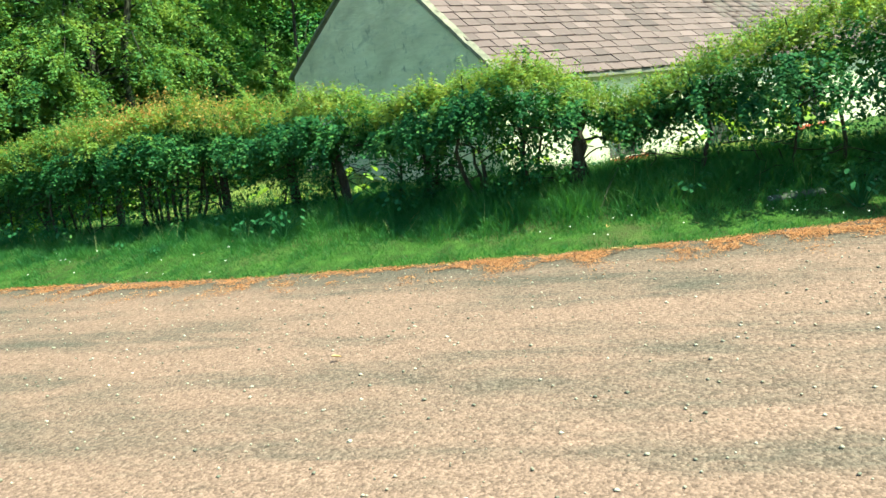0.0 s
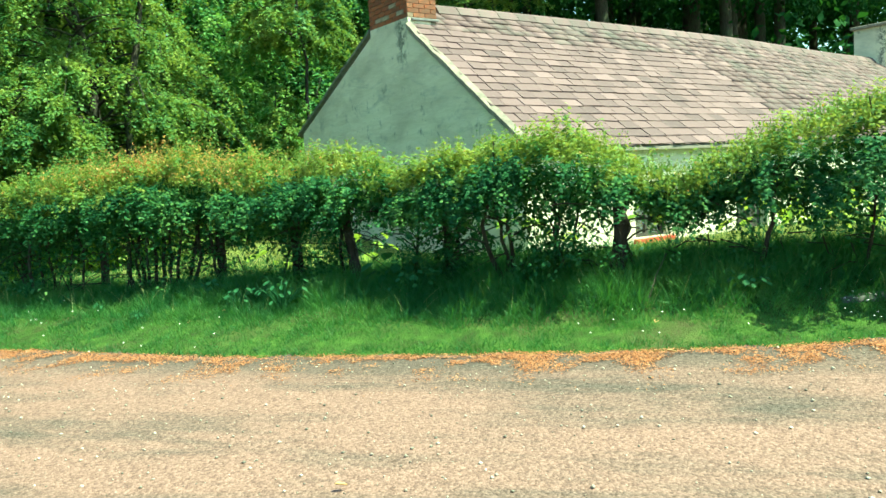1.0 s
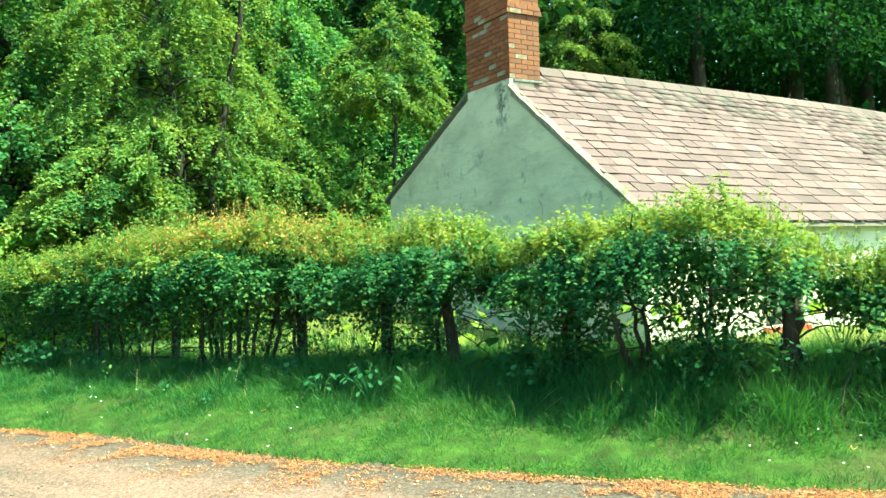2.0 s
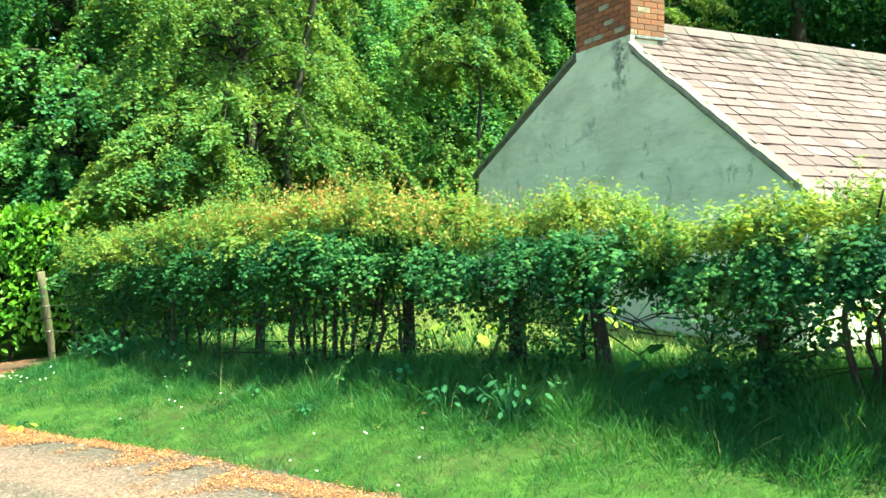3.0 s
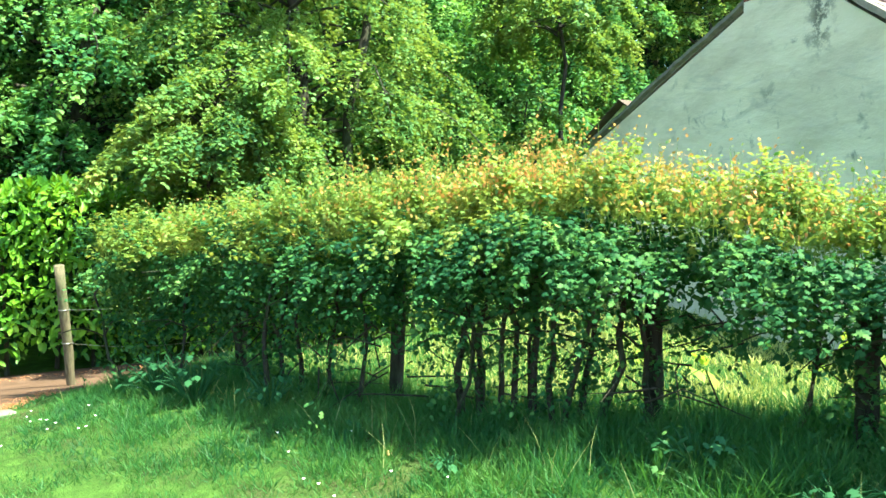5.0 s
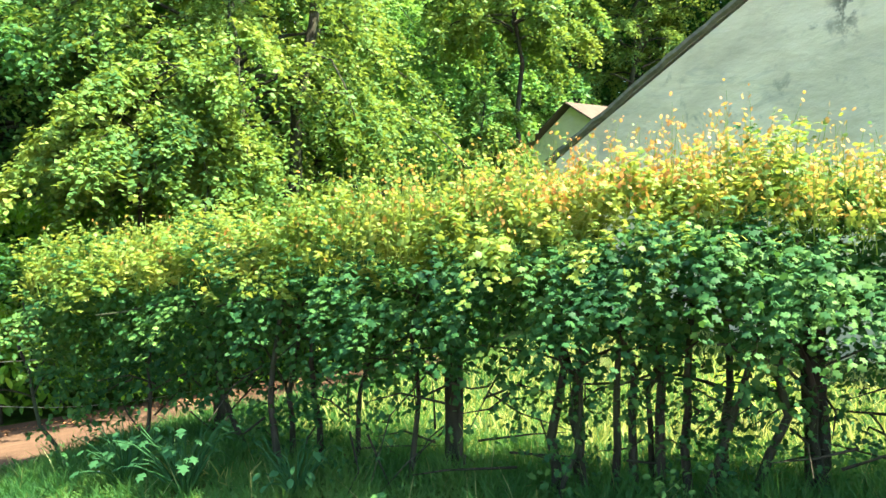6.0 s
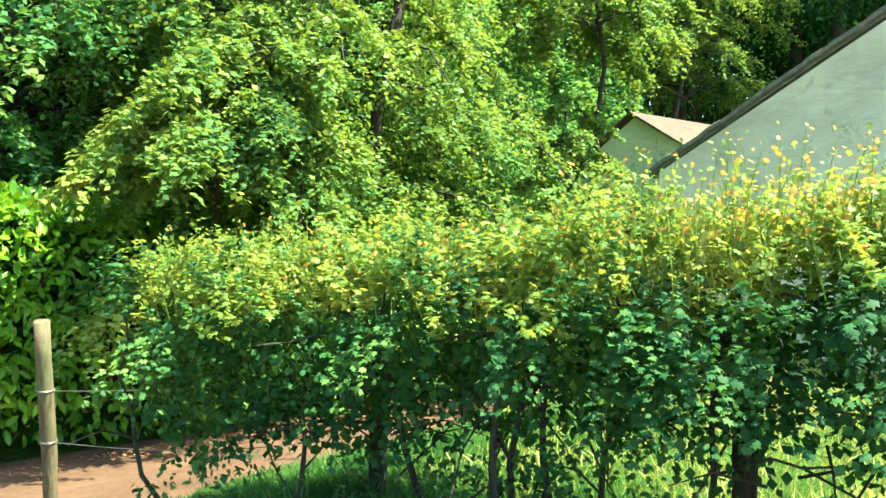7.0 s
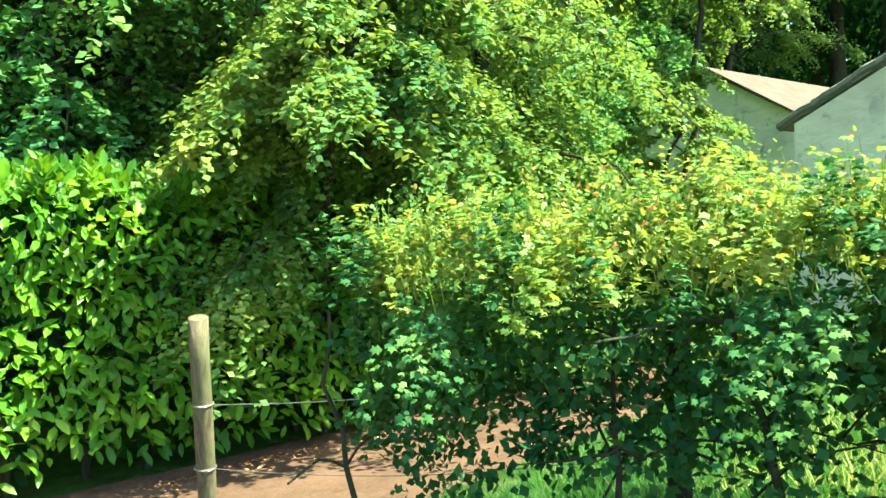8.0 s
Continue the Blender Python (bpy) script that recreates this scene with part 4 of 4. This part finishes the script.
    own(raw("stalk_growth", v, f, M_NEW))["kind"] = "stuff"
    stalks = []
    # fine twigs inside and below the crown
    n = 320
    s = rng.uniform(FENCE_S[1], total - 0.9, n)
    x, y, dx, dy, _ = along_fence(s)
    zl = np.interp(y, LOW_Y, LOW_Z)
    z = zl + rng.uniform(-0.35, 0.35, n)
    for k in range(n):
        a = np.array([x[k] + rng.normal(0, 0.12), y[k] + rng.normal(0, 0.12), z[k]])
        d = unit(rng.normal(0, 1, 3) * [1, 1, 0.35])
        l = rng.uniform(0.2, 0.6)
        stalks.append(tube(np.array([a, a + d * l * 0.5 + rng.normal(0, 0.03, 3), a + d * l + [0, 0, -0.05]]), [0.007, 0.005, 0.002], 4))
    v, f = join(stalks)
    own(raw("twig_growth", v, f, M_STEM))["kind"] = "stuff"
    # main stems, single and in clusters
    s = FENCE_S[1]
    while s < total - 0.1:
        x, y, dx, dy, _ = along_fence(np.array([s]))
        many = rng.choice([1, 1, 1, 3])
        for _ in range(many):
            bx, by = x[0] + rng.normal(0, 0.09), y[0] + rng.normal(0, 0.09)
            gz = land1(bx, by)
            zt = float(np.interp(by, TOP_Y, TOP_Z))
            r = rng.uniform(0.012, 0.027)
            lean = rng.normal(0, 0.16, 2)
            path = limb_path((bx, by, gz - 0.05), (bx + lean[0], by + lean[1], zt - 0.3), (rng.normal(0, 0.06), rng.normal(0, 0.06), 0), rng, 8)
            v, f = tube(path, np.linspace(r * 1.2, r * 0.45, 8), 7)
            pieces = [(v, f)]
            for _ in range(3):
                a = path[rng.integers(3, 7)]
                d = unit(rng.normal(0, 1, 3) * [1, 1, 0.3] + [0, 0, 0.4])
                pieces.append(tube(limb_path(a, a + d * rng.uniform(0.3, 0.6), (0, 0, 0.05), rng, 5), np.linspace(r * 0.5, 0.005, 5), 5))
            v, f = join(pieces)
            own(raw("stem", v, f, M_STEM, None, True))
        s += rng.uniform(0.4, 1.0)
    for bx, by, lx, ly, r, top in ((4.32, 9.2, -0.06, 0.14, 0.062, 1.95), (5.52, 6.72, 0.14, -0.16, 0.058, 1.95), (2.82, 11.5, 0.05, 0.1, 0.02, 2.0), (2.9, 11.42, -0.05, 0.05, 0.024, 2.0), (2.76, 11.58, 0.02, -0.06, 0.018, 2.0), (2.98, 11.3, 0.1, 0.0, 0.02, 2.0), (2.7, 11.66, -0.1, 0.1, 0.016, 1.9), (3.1, 11.1, 0.14, -0.2, 0.022, 2.0)):
        path = limb_path((bx, by, land1(bx, by) - 0.05), (bx + lx, by + ly, top), (rng.normal(0, 0.04), rng.normal(0, 0.04), 0), rng, 8)
        v, f = tube(path, np.linspace(r * 1.2, r * 0.6, 8), 8)
        own(raw("stem", v, f, M_STEM, None, True))
    tagged(h, "unclipped hawthorn hedge with yellow-green tops and bare stems", "hedge")


hedge()


# ---- fence posts ----
def post(at, top, r, label, group, mat=M_POST):
    rng = np.random.default_rng(int(at[0] * 100))
    path = np.linspace(at, top, 7) + rng.normal(0, 0.004, (7, 3))
    v, f = tube(path, np.full(7, r) * rng.uniform(0.95, 1.06, 7), 14)
    n = len(v)
    d = unit(np.subtract(top, at))
    lid = np.vstack([v[-14:] * 0 + np.asarray(top) + (v[-14:] - path[-1]) * 0.8 + d * r * 0.16, [np.asarray(top) + d * r * 0.2]])
    bm = bmesh.new()
    vs = [bm.verts.new(p) for p in np.vstack([v, lid])]
    for q in f:
        bm.faces.new([vs[i] for i in q])
    for j in range(14):
        k = (j + 1) % 14
        bm.faces.new((vs[n - 14 + j], vs[n - 14 + k], vs[n + k], vs[n + j]))
        bm.faces.new((vs[n + j], vs[n + k], vs[n + 14]))
    for q in bm.faces:
        q.smooth = True
    o = part("fence_post", bm, mat)
    return tagged(o, label, "fence post", group)


GRP = "posts along the hedge"
POST_A = ((0.53, 16.2, 0.4), (0.41, 15.9, 1.72))
post(*POST_A, 0.046, "leaning round weathered post at the drive with wire", GRP)
# these weathered posts take the darker stem colour for the hedge's shade
for x, y, r in ((3.97, 9.95, 0.06), (3.45, 10.95, 0.055), (2.45, 12.42, 0.05), (1.76, 14.15, 0.05), (5.56, 6.63, 0.055), (4.8, 8.2, 0.045)):
    z = land1(x, y)
    post((x, y, z - 0.2), (x + 0.02, y + 0.02, z + 0.85), r, "round weathered wooden post under the hedge, colour darkened for shade", GRP, M_STEM)


def wires():
    for h in (0.35, 0.78):
        a = Vector(POST_A[0]).lerp(Vector(POST_A[1]), 0.2 + h * 0.6)
        b = Vector((1.76, 14.15, land1(1.76, 14.15) + h))
        pts = [a.lerp(b, i / 14) + Vector((0, 0, -0.07 * math.sin(math.pi * i / 14))) for i in range(15)]
        v, f = tube([p[:] for p in pts], [0.0022] * 15, 5)
        ring = []
        for i in range(22):
            g = i / 21 * 4 * math.pi
            ring.append((a.x + 0.055 * math.cos(g), a.y + 0.055 * math.sin(g), a.z + 0.01 * i / 21 + 0.006 * math.sin(g)))
        v, f = join([(v, f), tube(ring, [0.0022] * 22, 5)])
        tagged(raw("fence_wire", v, f, M_WIRE, None, True), "thin slack fence wire wound round the post", "wire", "fence wires")


wires()


# ---- laurel hedge ----
def laurel():
    rng = np.random.default_rng(21)
    h = empty("laurel_hedge", (-1.0, 18.6, 0.35))
    inv = Matrix.Translation((1.0, -18.6, -0.35))
    n = 14500
    x = rng.uniform(-6.5, 5.0, n)
    face = rng.random(n) < 0.72
    z = np.where(face, rng.uniform(0.5, 2.5, n), 2.5 + rng.normal(0, 0.05, n))
    y = np.where(face, 18.05 + rng.exponential(0.09, n), rng.uniform(18.1, 19.2, n))
    q = np.stack([x, y, z], 1)
    y = y + 0.22 * wobble(q, 0.9) + 0.08 * wobble(q, 3.0) + 0.16 * np.clip(z - 2.1, 0, 1) + np.where(z < 0.9, (0.9 - z) * 0.35, 0)
    z = z + 0.12 * wobble(np.stack([x, y * 0, x * 0], 1), 1.2)
    keep = (z > 0.75) | (rng.random(n) < 0.45)
    x, y, z, face = x[keep], y[keep], z[keep], face[keep]
    n = len(x)
    p = np.stack([x, y, z], 1)
    al = np.where(face[:, None], [0, -0.55, -0.35], [0, -0.15, 0.9]) + rng.normal(0, 0.5, (n, 3))
    up = np.where(face[:, None], [0, -0.7, 0.75], [0, -1.0, 0.3]) + rng.normal(0, 0.3, (n, 3))
    size = rng.uniform(0.095, 0.165, n)
    near = np.argsort(np.hypot(x - 0.2, (z - 1.5) * 0.8))[:300]
    rest = np.setdiff1d(np.arange(n), near)
    v, f = leaves(rng, p[rest], al[rest], up[rest], size[rest], OVAL, 0.9)
    o = raw("foliage", v, f, M_LAUREL, h)
    o.matrix_parent_inverse = inv
    tagged(o, kind="stuff")
    lv, lf = OVAL
    me = bpy.data.meshes.new("leaf")
    me.from_pydata([(a, b * 0.9, c) for a, b, c in lv.tolist()], [], lf.tolist())
    me.materials.append(M_LAUREL)
    for i in near:
        a = Vector(al[i]).normalized()
        s = Vector(up[i]).cross(a).normalized()
        w = a.cross(s)
        o = new("leaf", me)
        o.parent = h
        o.matrix_parent_inverse = inv
        k = float(size[i])
        o.matrix_basis = Matrix(((a.x * k, s.x * k, w.x * k, x[i]), (a.y * k, s.y * k, w.y * k, y[i]), (a.z * k, s.z * k, w.z * k, z[i]), (0, 0, 0, 1)))
    # upright sprigs along the top
    m = 420
    x, y = rng.uniform(-6.4, 4.9, m), rng.uniform(18.05, 19.1, m)
    q = np.stack([x, y, 2.36 + 0.12 * wobble(np.stack([x, y * 0, x * 0], 1), 1.2)], 1)
    up = unit(np.array([0, -0.15, 1.0]) + rng.normal(0, 0.22, (m, 3)))
    i = np.repeat(np.arange(m), 9)
    t = np.tile(np.linspace(0, 1, 9), m)
    a = np.tile(np.arange(9) * 2.4, m) + rng.uniform(0, 6, m)[i]
    al = np.stack([np.cos(a), np.sin(a), 0.5 + 1.0 * t], 1)
    v, f = leaves(rng, q[i] + up[i] * (t * rng.uniform(0.12, 0.3, m)[i])[:, None], al, up[i] + rng.normal(0, 0.2, (len(i), 3)), rng.uniform(0.09, 0.15, len(i)), OVAL, 0.8)
    o = raw("sprig_foliage", v, f, M_LAUREL, h)
    o.matrix_parent_inverse = inv
    tagged(o, kind="stuff")
    # inner mass of leaves, shade put into their dark colour, and stems
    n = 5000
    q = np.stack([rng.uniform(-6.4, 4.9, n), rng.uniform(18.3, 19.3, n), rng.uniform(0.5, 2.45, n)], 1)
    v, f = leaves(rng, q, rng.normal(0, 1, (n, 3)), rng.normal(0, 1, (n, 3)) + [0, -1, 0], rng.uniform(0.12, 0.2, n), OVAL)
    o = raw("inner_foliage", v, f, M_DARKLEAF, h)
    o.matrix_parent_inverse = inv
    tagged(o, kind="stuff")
    for k in range(19):
        bx, by = -6 + k * 0.58 + rng.uniform(-0.15, 0.15), 18.7 + rng.uniform(-0.2, 0.2)
        v, f = tube(limb_path((bx, by, land1(bx, by) - 0.05), (bx + rng.normal(0, 0.2), by, 2.2), (0.05, 0, 0), rng, 6), np.linspace(0.035, 0.012, 6), 6)
        o = raw("stem", v, f, M_STEM, h, True)
        o.matrix_parent_inverse = inv
    tagged(h, "tall cherry laurel hedge with glossy bright green leaves", "hedge")


laurel()


# ---- grass ----
def scatter(rng, n, x0, x1, y0, y1):
    x, y = rng.uniform(x0, x1, n), rng.uniform(y0, y1, n)
    k = inside_land(x, y)
    x, y = x[k], y[k]
    d, _ = seg_dist(x, y, EDGE)
    f, _ = seg_dist(x, y, FENCE)
    return x, y, d, f


def blades(rng, x, y, h, lean=0.45, w=0.006):
    n = len(x)
    p = np.stack([x, y, land(x, y) + 0.005], 1)
    al = unit(rng.normal(0, lean, (n, 3)) * [1, 1, 0] + [0, 0, 1])
    up = unit(rng.normal(0, 1, (n, 3)) * [1, 1, 0.1])
    t, f = BLADE
    side = unit(np.cross(al, up))
    bend = unit(np.cross(side, al)) * rng.uniform(-0.35, 0.35, n)[:, None]
    h = h[:, None, None]
    v = p[:, None] + h * t[None, :, 0:1] * al[:, None] + (t[None, :, 1:2] * w) * side[:, None] + h * t[None, :, 0:1] ** 2 * bend[:, None]
    v[:, :, 2] -= (h[:, :, 0] * np.abs(t[None, :, 0]) ** 2 * 0.12)
    fs = f[None] + (np.arange(n) * len(t))[:, None, None]
    return v.reshape(-1, 3), fs.reshape(-1, 3)


def grass():
    rng = np.random.default_rng(31)
    x, y, d, f = scatter(rng, 560000, -0.6, 8.2, 2.4, 16.2)
    k = (d > rng.exponential(0.05, len(d))) & (f < 3.0) & (rng.random(len(d)) < np.where((f > 0.8) & (d > 2.4), 0.3, 1.0))
    x, y, d, f = x[k], y[k], d[k], f[k]
    tall = smooth(1.35, 0.25, f) * smooth(0.35, 0.9, d)
    tuft = wobble(np.stack([x, y, x * 0], 1), 3.2) + 0.6 * wobble(np.stack([x, y, x * 0], 1), 9.0)
    h = rng.uniform(0.03, 0.085, len(x)) * (1 + 0.8 * tuft) * (1 + 0.7 * smooth(0.3, 0.9, d)) + tall * rng.uniform(0.04, 0.34, len(x)) * (1 - 0.7 * smooth(10.2, 11.5, y)) * (1 + 0.6 * tuft)
    v, fs = blades(rng, x, y, np.clip(h, 0.02, 0.4), 0.6, 0.0062)
    tagged(raw("verge_grass", v, fs, M_GRASS), "green verge grass, short by the lane and long under the hedge", "grass", kind="stuff")
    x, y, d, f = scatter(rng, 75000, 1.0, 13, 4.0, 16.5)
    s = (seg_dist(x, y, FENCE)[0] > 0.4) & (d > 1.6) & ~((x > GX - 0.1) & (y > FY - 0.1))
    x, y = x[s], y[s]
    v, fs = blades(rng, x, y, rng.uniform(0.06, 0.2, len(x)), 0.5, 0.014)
    tagged(raw("garden_grass", v, fs, M_HAY), "pale grass of the cottage garden, its colour brightened for sunlight", "grass", kind="stuff")
    x, y, d, f = scatter(rng, 2600, -0.4, 9, 2, 15.5)
    k = (f < 1.1) & (d > 0.6)
    v, fs = blades(rng, x[k], y[k], rng.uniform(0.2, 0.42, k.sum()), 0.35, 0.004)
    tagged(raw("grass_stalks", v, fs, M_DRY), "pale seeding grass stalks under the hedge", "grass", kind="stuff")


grass()


# ---- litter, stones, small plants ----
def litter():
    rng = np.random.default_rng(51)
    n = 170000
    i = rng.uniform(1.2, 12.2, n)
    k = i.astype(int)
    p = EDGE[k] + (EDGE[k + 1] - EDGE[k]) * (i - k)[:, None]
    off = -np.abs(rng.normal(0, 1, n)) * np.where(k < 7, 0.32, 0.17) + rng.normal(0, 0.06, n)
    t = EDGE[k + 1] - EDGE[k]
    t = t / np.hypot(t[:, 0], t[:, 1])[:, None]
    nrm = np.stack([t[:, 1], -t[:, 0]], 1)
    p = p + nrm * off[:, None]
    q = wobble(np.stack([p[:, 0], p[:, 1], p[:, 0] * 0], 1), 2.6, 5.0) + 0.5 * wobble(np.stack([p[:, 0], p[:, 1], p[:, 0] * 0], 1), 7.0, 8.0)
    keep = (q + rng.normal(0, 0.16, n) > 0.04 + np.abs(off) * 0.35) | ((np.abs(off + 0.04) < 0.07) & (rng.random(n) < 0.35))
    p = p[keep]
    n = len(p)
    at = np.stack([p[:, 0], p[:, 1], land(p[:, 0], p[:, 1]) + 0.012 + rng.uniform(0, 0.008, n)], 1)
    al = unit(rng.normal(0, 1, (n, 3)) * [1, 1, 0.12])
    v, f = leaves(rng, at, al, np.tile([0, 0, 1.0], (n, 1)) + rng.normal(0, 0.25, (n, 3)), rng.uniform(0.008, 0.028, n), DIAMOND, 0.6)
    tagged(raw("leaf_litter", v, f, M_LITTER), "dry orange leaf and catkin litter along the lane edge", "litter", kind="stuff")
    # dead leaves swept along the foot of the laurels
    m = 1300
    x, y = rng.uniform(-5, 4, m), 18.0 - np.abs(rng.normal(0, 0.2, m))
    at = np.stack([x, y, land(x, y) + 0.016], 1)
    v, f = leaves(rng, at, unit(rng.normal(0, 1, (m, 3)) * [1, 1, 0.15]), np.tile([0, 0, 1.0], (m, 1)) + rng.normal(0, 0.3, (m, 3)), rng.uniform(0.02, 0.05, m), DIAMOND, 0.7)
    tagged(raw("drive_litter", v, f, M_LITTER), "dead brown leaves along the foot of the laurel hedge", "litter", kind="stuff")
    # loose grit
    n = 9000
    x, y = rng.uniform(-4, 8, n), rng.uniform(1.5, 14, n)
    k = ~inside_land(x, y)
    x, y = x[k], y[k]
    n = len(x)
    r = np.clip(rng.exponential(0.004, n) + 0.003, 0, 0.014)
    base = np.array([(1, 0, 0), (0, 1, 0), (-1, 0, 0), (0, -1, 0), (0, 0, 0.7), (0, 0, -0.5)], float)
    fc = np.array([(0, 1, 4), (1, 2, 4), (2, 3, 4), (3, 0, 4), (1, 0, 5), (2, 1, 5), (3, 2, 5), (0, 3, 5)])
    jit = rng.uniform(0.6, 1.3, (n, 6, 1))
    ang = rng.uniform(0, 6.28, n)
    R = np.stack([np.stack([np.cos(ang), -np.sin(ang), ang * 0], 1), np.stack([np.sin(ang), np.cos(ang), ang * 0], 1), np.stack([ang * 0, ang * 0, ang * 0 + 1], 1)], 1)
    v = np.einsum("nij,nkj->nki", R, base[None] * jit) * r[:, None, None] + np.stack([x, y, land(x, y) + 0.008 + r * 0.2], 1)[:, None]
    f = fc[None] + (np.arange(n) * 6)[:, None, None]
    tagged(raw("grit", v.reshape(-1, 3), f.reshape(-1, 3), M_STONE), "loose pale grit and small stones on the lane", "grit", kind="stuff")


litter()


def fallen(x, y, size, turn, name="fallen_leaf", label="curled dry orange-brown fallen leaf on the grass"):
    bm = bmesh.new()
    pts = [(0, 0, 0), (0.3, 0.24, 0.08), (0.7, 0.26, 0.1), (1.0, 0.0, 0.02), (0.7, -0.24, 0.12), (0.3, -0.22, 0.06), (0.5, 0, -0.03)]
    top = [bm.verts.new((a * size, b * size, c * size + 0.004)) for a, b, c in pts]
    low = [bm.verts.new((a * size, b * size, c * size)) for a, b, c in pts]
    for i in range(6):
        bm.faces.new((top[i], top[(i + 1) % 6], top[6]))
        bm.faces.new((low[(i + 1) % 6], low[i], low[6]))
        bm.faces.new((top[i], low[i], low[(i + 1) % 6], top[(i + 1) % 6]))
    o = part(name, bm, M_FALLEN)
    o.matrix_basis = pose(x, y, land1(x, y) + 0.035, 8, -6, turn)
    return tagged(o, label, "leaf", "fallen leaves")


for x, y, s, a in ((5.15, 5.93, 0.07, 20), (4.75, 5.4, 0.08, 130), (1.94, 11.39, 0.07, 60), (3.72, 9.02, 0.06, 200), (2.95, 9.6, 0.06, 310), (5.6, 5.26, 0.07, 80), (2.6, 9.6, 0.05, 10), (1.95, 5.06, 0.06, 150), (1.15, 2.9, 0.06, 40)):
    fallen(x, y, s, a)


def herb(x, y, height, count, size, mat, label, name="weed", seed=1, shape=OVAL, width=1.3):
    """A broad-leaved plant: thin stalks with leaves."""
    rng = np.random.default_rng(seed)
    z = land1(x, y)
    h = empty(name, (x, y, z))
    for k in range(count):
        a = k * 2.4 + rng.uniform(-0.4, 0.4)
        r = rng.uniform(0.25, 1.0) * height * 0.8
        tip = np.array([math.cos(a) * r, math.sin(a) * r, height * rng.uniform(0.45, 1.0)])
        v, f = tube(limb_path((0, 0, 0), tip, (0, 0, 0.05), rng, 5), np.linspace(0.006, 0.003, 5), 5)
        raw("stalk", v, f, M_WEED, h)
        v, f = leaves(rng, tip[None], np.array([[math.cos(a), math.sin(a), -0.5]]), np.array([[0.1 * math.cos(a), 0.1 * math.sin(a), 1.0]]) + rng.normal(0, 0.15, (1, 3)), [size * rng.uniform(0.7, 1.2)], shape, width)
        raw("leaf", v, f, mat, h)
    return tagged(h, label, "plant", "weeds of the verge")


for k, (x, y, hh, c, s) in enumerate(((3.35, 9.0, 0.34, 40, 0.065), (3.1, 9.5, 0.26, 28, 0.06), (3.05, 10.2, 0.28, 30, 0.06), (2.1, 11.0, 0.14, 18, 0.055), (1.2, 13.1, 0.42, 44, 0.065), (1.0, 13.5, 0.36, 36, 0.06), (1.6, 12.6, 0.34, 30, 0.06), (2.3, 10.3, 0.13, 14, 0.055), (5.9, 5.6, 0.3, 26, 0.07), (6.6, 4.4, 0.42, 36, 0.075), (4.35, 8.1, 0.35, 32, 0.065))):
    herb(x, y, hh, c, s, M_WEED, "broad-leaved green weed growing at the hedge foot", "weed", 60 + k, LOBED if k % 3 else OVAL, 1.2)
herb(4.5, 8.62, 0.42, 20, 0.17, M_WEED, "large-leaved burdock plant at the hedge foot", "weed", 91, OVAL, 1.7)
herb(4.85, 8.35, 0.4, 20, 0.15, M_WEED, "large-leaved burdock plant at the hedge foot", "weed", 92, OVAL, 1.6)
herb(0.35, 11.75, 0.07, 8, 0.15, M_GARDEN, "pale wilted weed lying at the lane edge", "weed", 90, OVAL, 0.9)
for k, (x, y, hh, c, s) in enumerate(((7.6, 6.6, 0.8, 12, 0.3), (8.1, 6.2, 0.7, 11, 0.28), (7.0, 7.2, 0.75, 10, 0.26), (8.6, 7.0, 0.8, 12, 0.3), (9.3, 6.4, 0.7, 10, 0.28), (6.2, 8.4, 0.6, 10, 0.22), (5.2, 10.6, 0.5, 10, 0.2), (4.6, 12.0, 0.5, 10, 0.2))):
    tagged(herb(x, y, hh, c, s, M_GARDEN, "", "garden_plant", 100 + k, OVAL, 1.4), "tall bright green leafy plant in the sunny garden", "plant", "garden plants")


def daisies():
    rng = np.random.default_rng(71)
    pieces = []
    for cx, cy, n, sp in ((6.4, 4.75, 26, 0.3), (5.2, 5.9, 14, 0.4), (0.3, 13.4, 16, 0.25), (2.4, 9.6, 10, 0.5), (1.4, 11.4, 10, 0.5), (7.2, 4.3, 18, 0.3)):
        for _ in range(n):
            x, y = cx + rng.normal(0, sp), cy + rng.normal(0, sp)
            z = land1(x, y) + rng.uniform(0.07, 0.12)
            a = np.linspace(0, 2 * np.pi, 9)[:-1]
            r = 0.009
            v = np.vstack([[(x, y, z + 0.002)], np.stack([x + r * np.cos(a), y + r * np.sin(a), z + 0.003 * np.cos(2 * a)], 1)])
            f = np.array([(0, 1 + j, 1 + (j + 1) % 8) for j in range(8)])
            pieces.append((v, f))
    v, f = join(pieces)
    tagged(raw("daisies", v, f, M_PETAL), "small white flowers dotted in the verge grass", "flowers", kind="stuff")


daisies()


def slab():
    bm = bmesh.new()
    box(bm, -0.26, 0.26, -0.15, 0.15, -0.06, 0.03, 0.02)
    o = part("concrete_slab", bm, M_CONCRETE)
    o.matrix_basis = pose(6.55, 5.0, land1(6.55, 5.0) + 0.0, 3, -4, -35)
    tagged(o, "flat grey concrete slab sunk in the verge", "slab")
    bm = bmesh.new()
    box(bm, -0.17, 0.17, -0.07, 0.07, -0.08, 0.05, 0.02)
    o = part("edge_stone", bm, M_EDGE)
    o.matrix_basis = pose(-0.1, 14.35, land1(-0.1, 14.35) + 0.03, 0, 5, 25)
    tagged(o, "rough stone block at the corner of drive and verge", "stone")


slab()
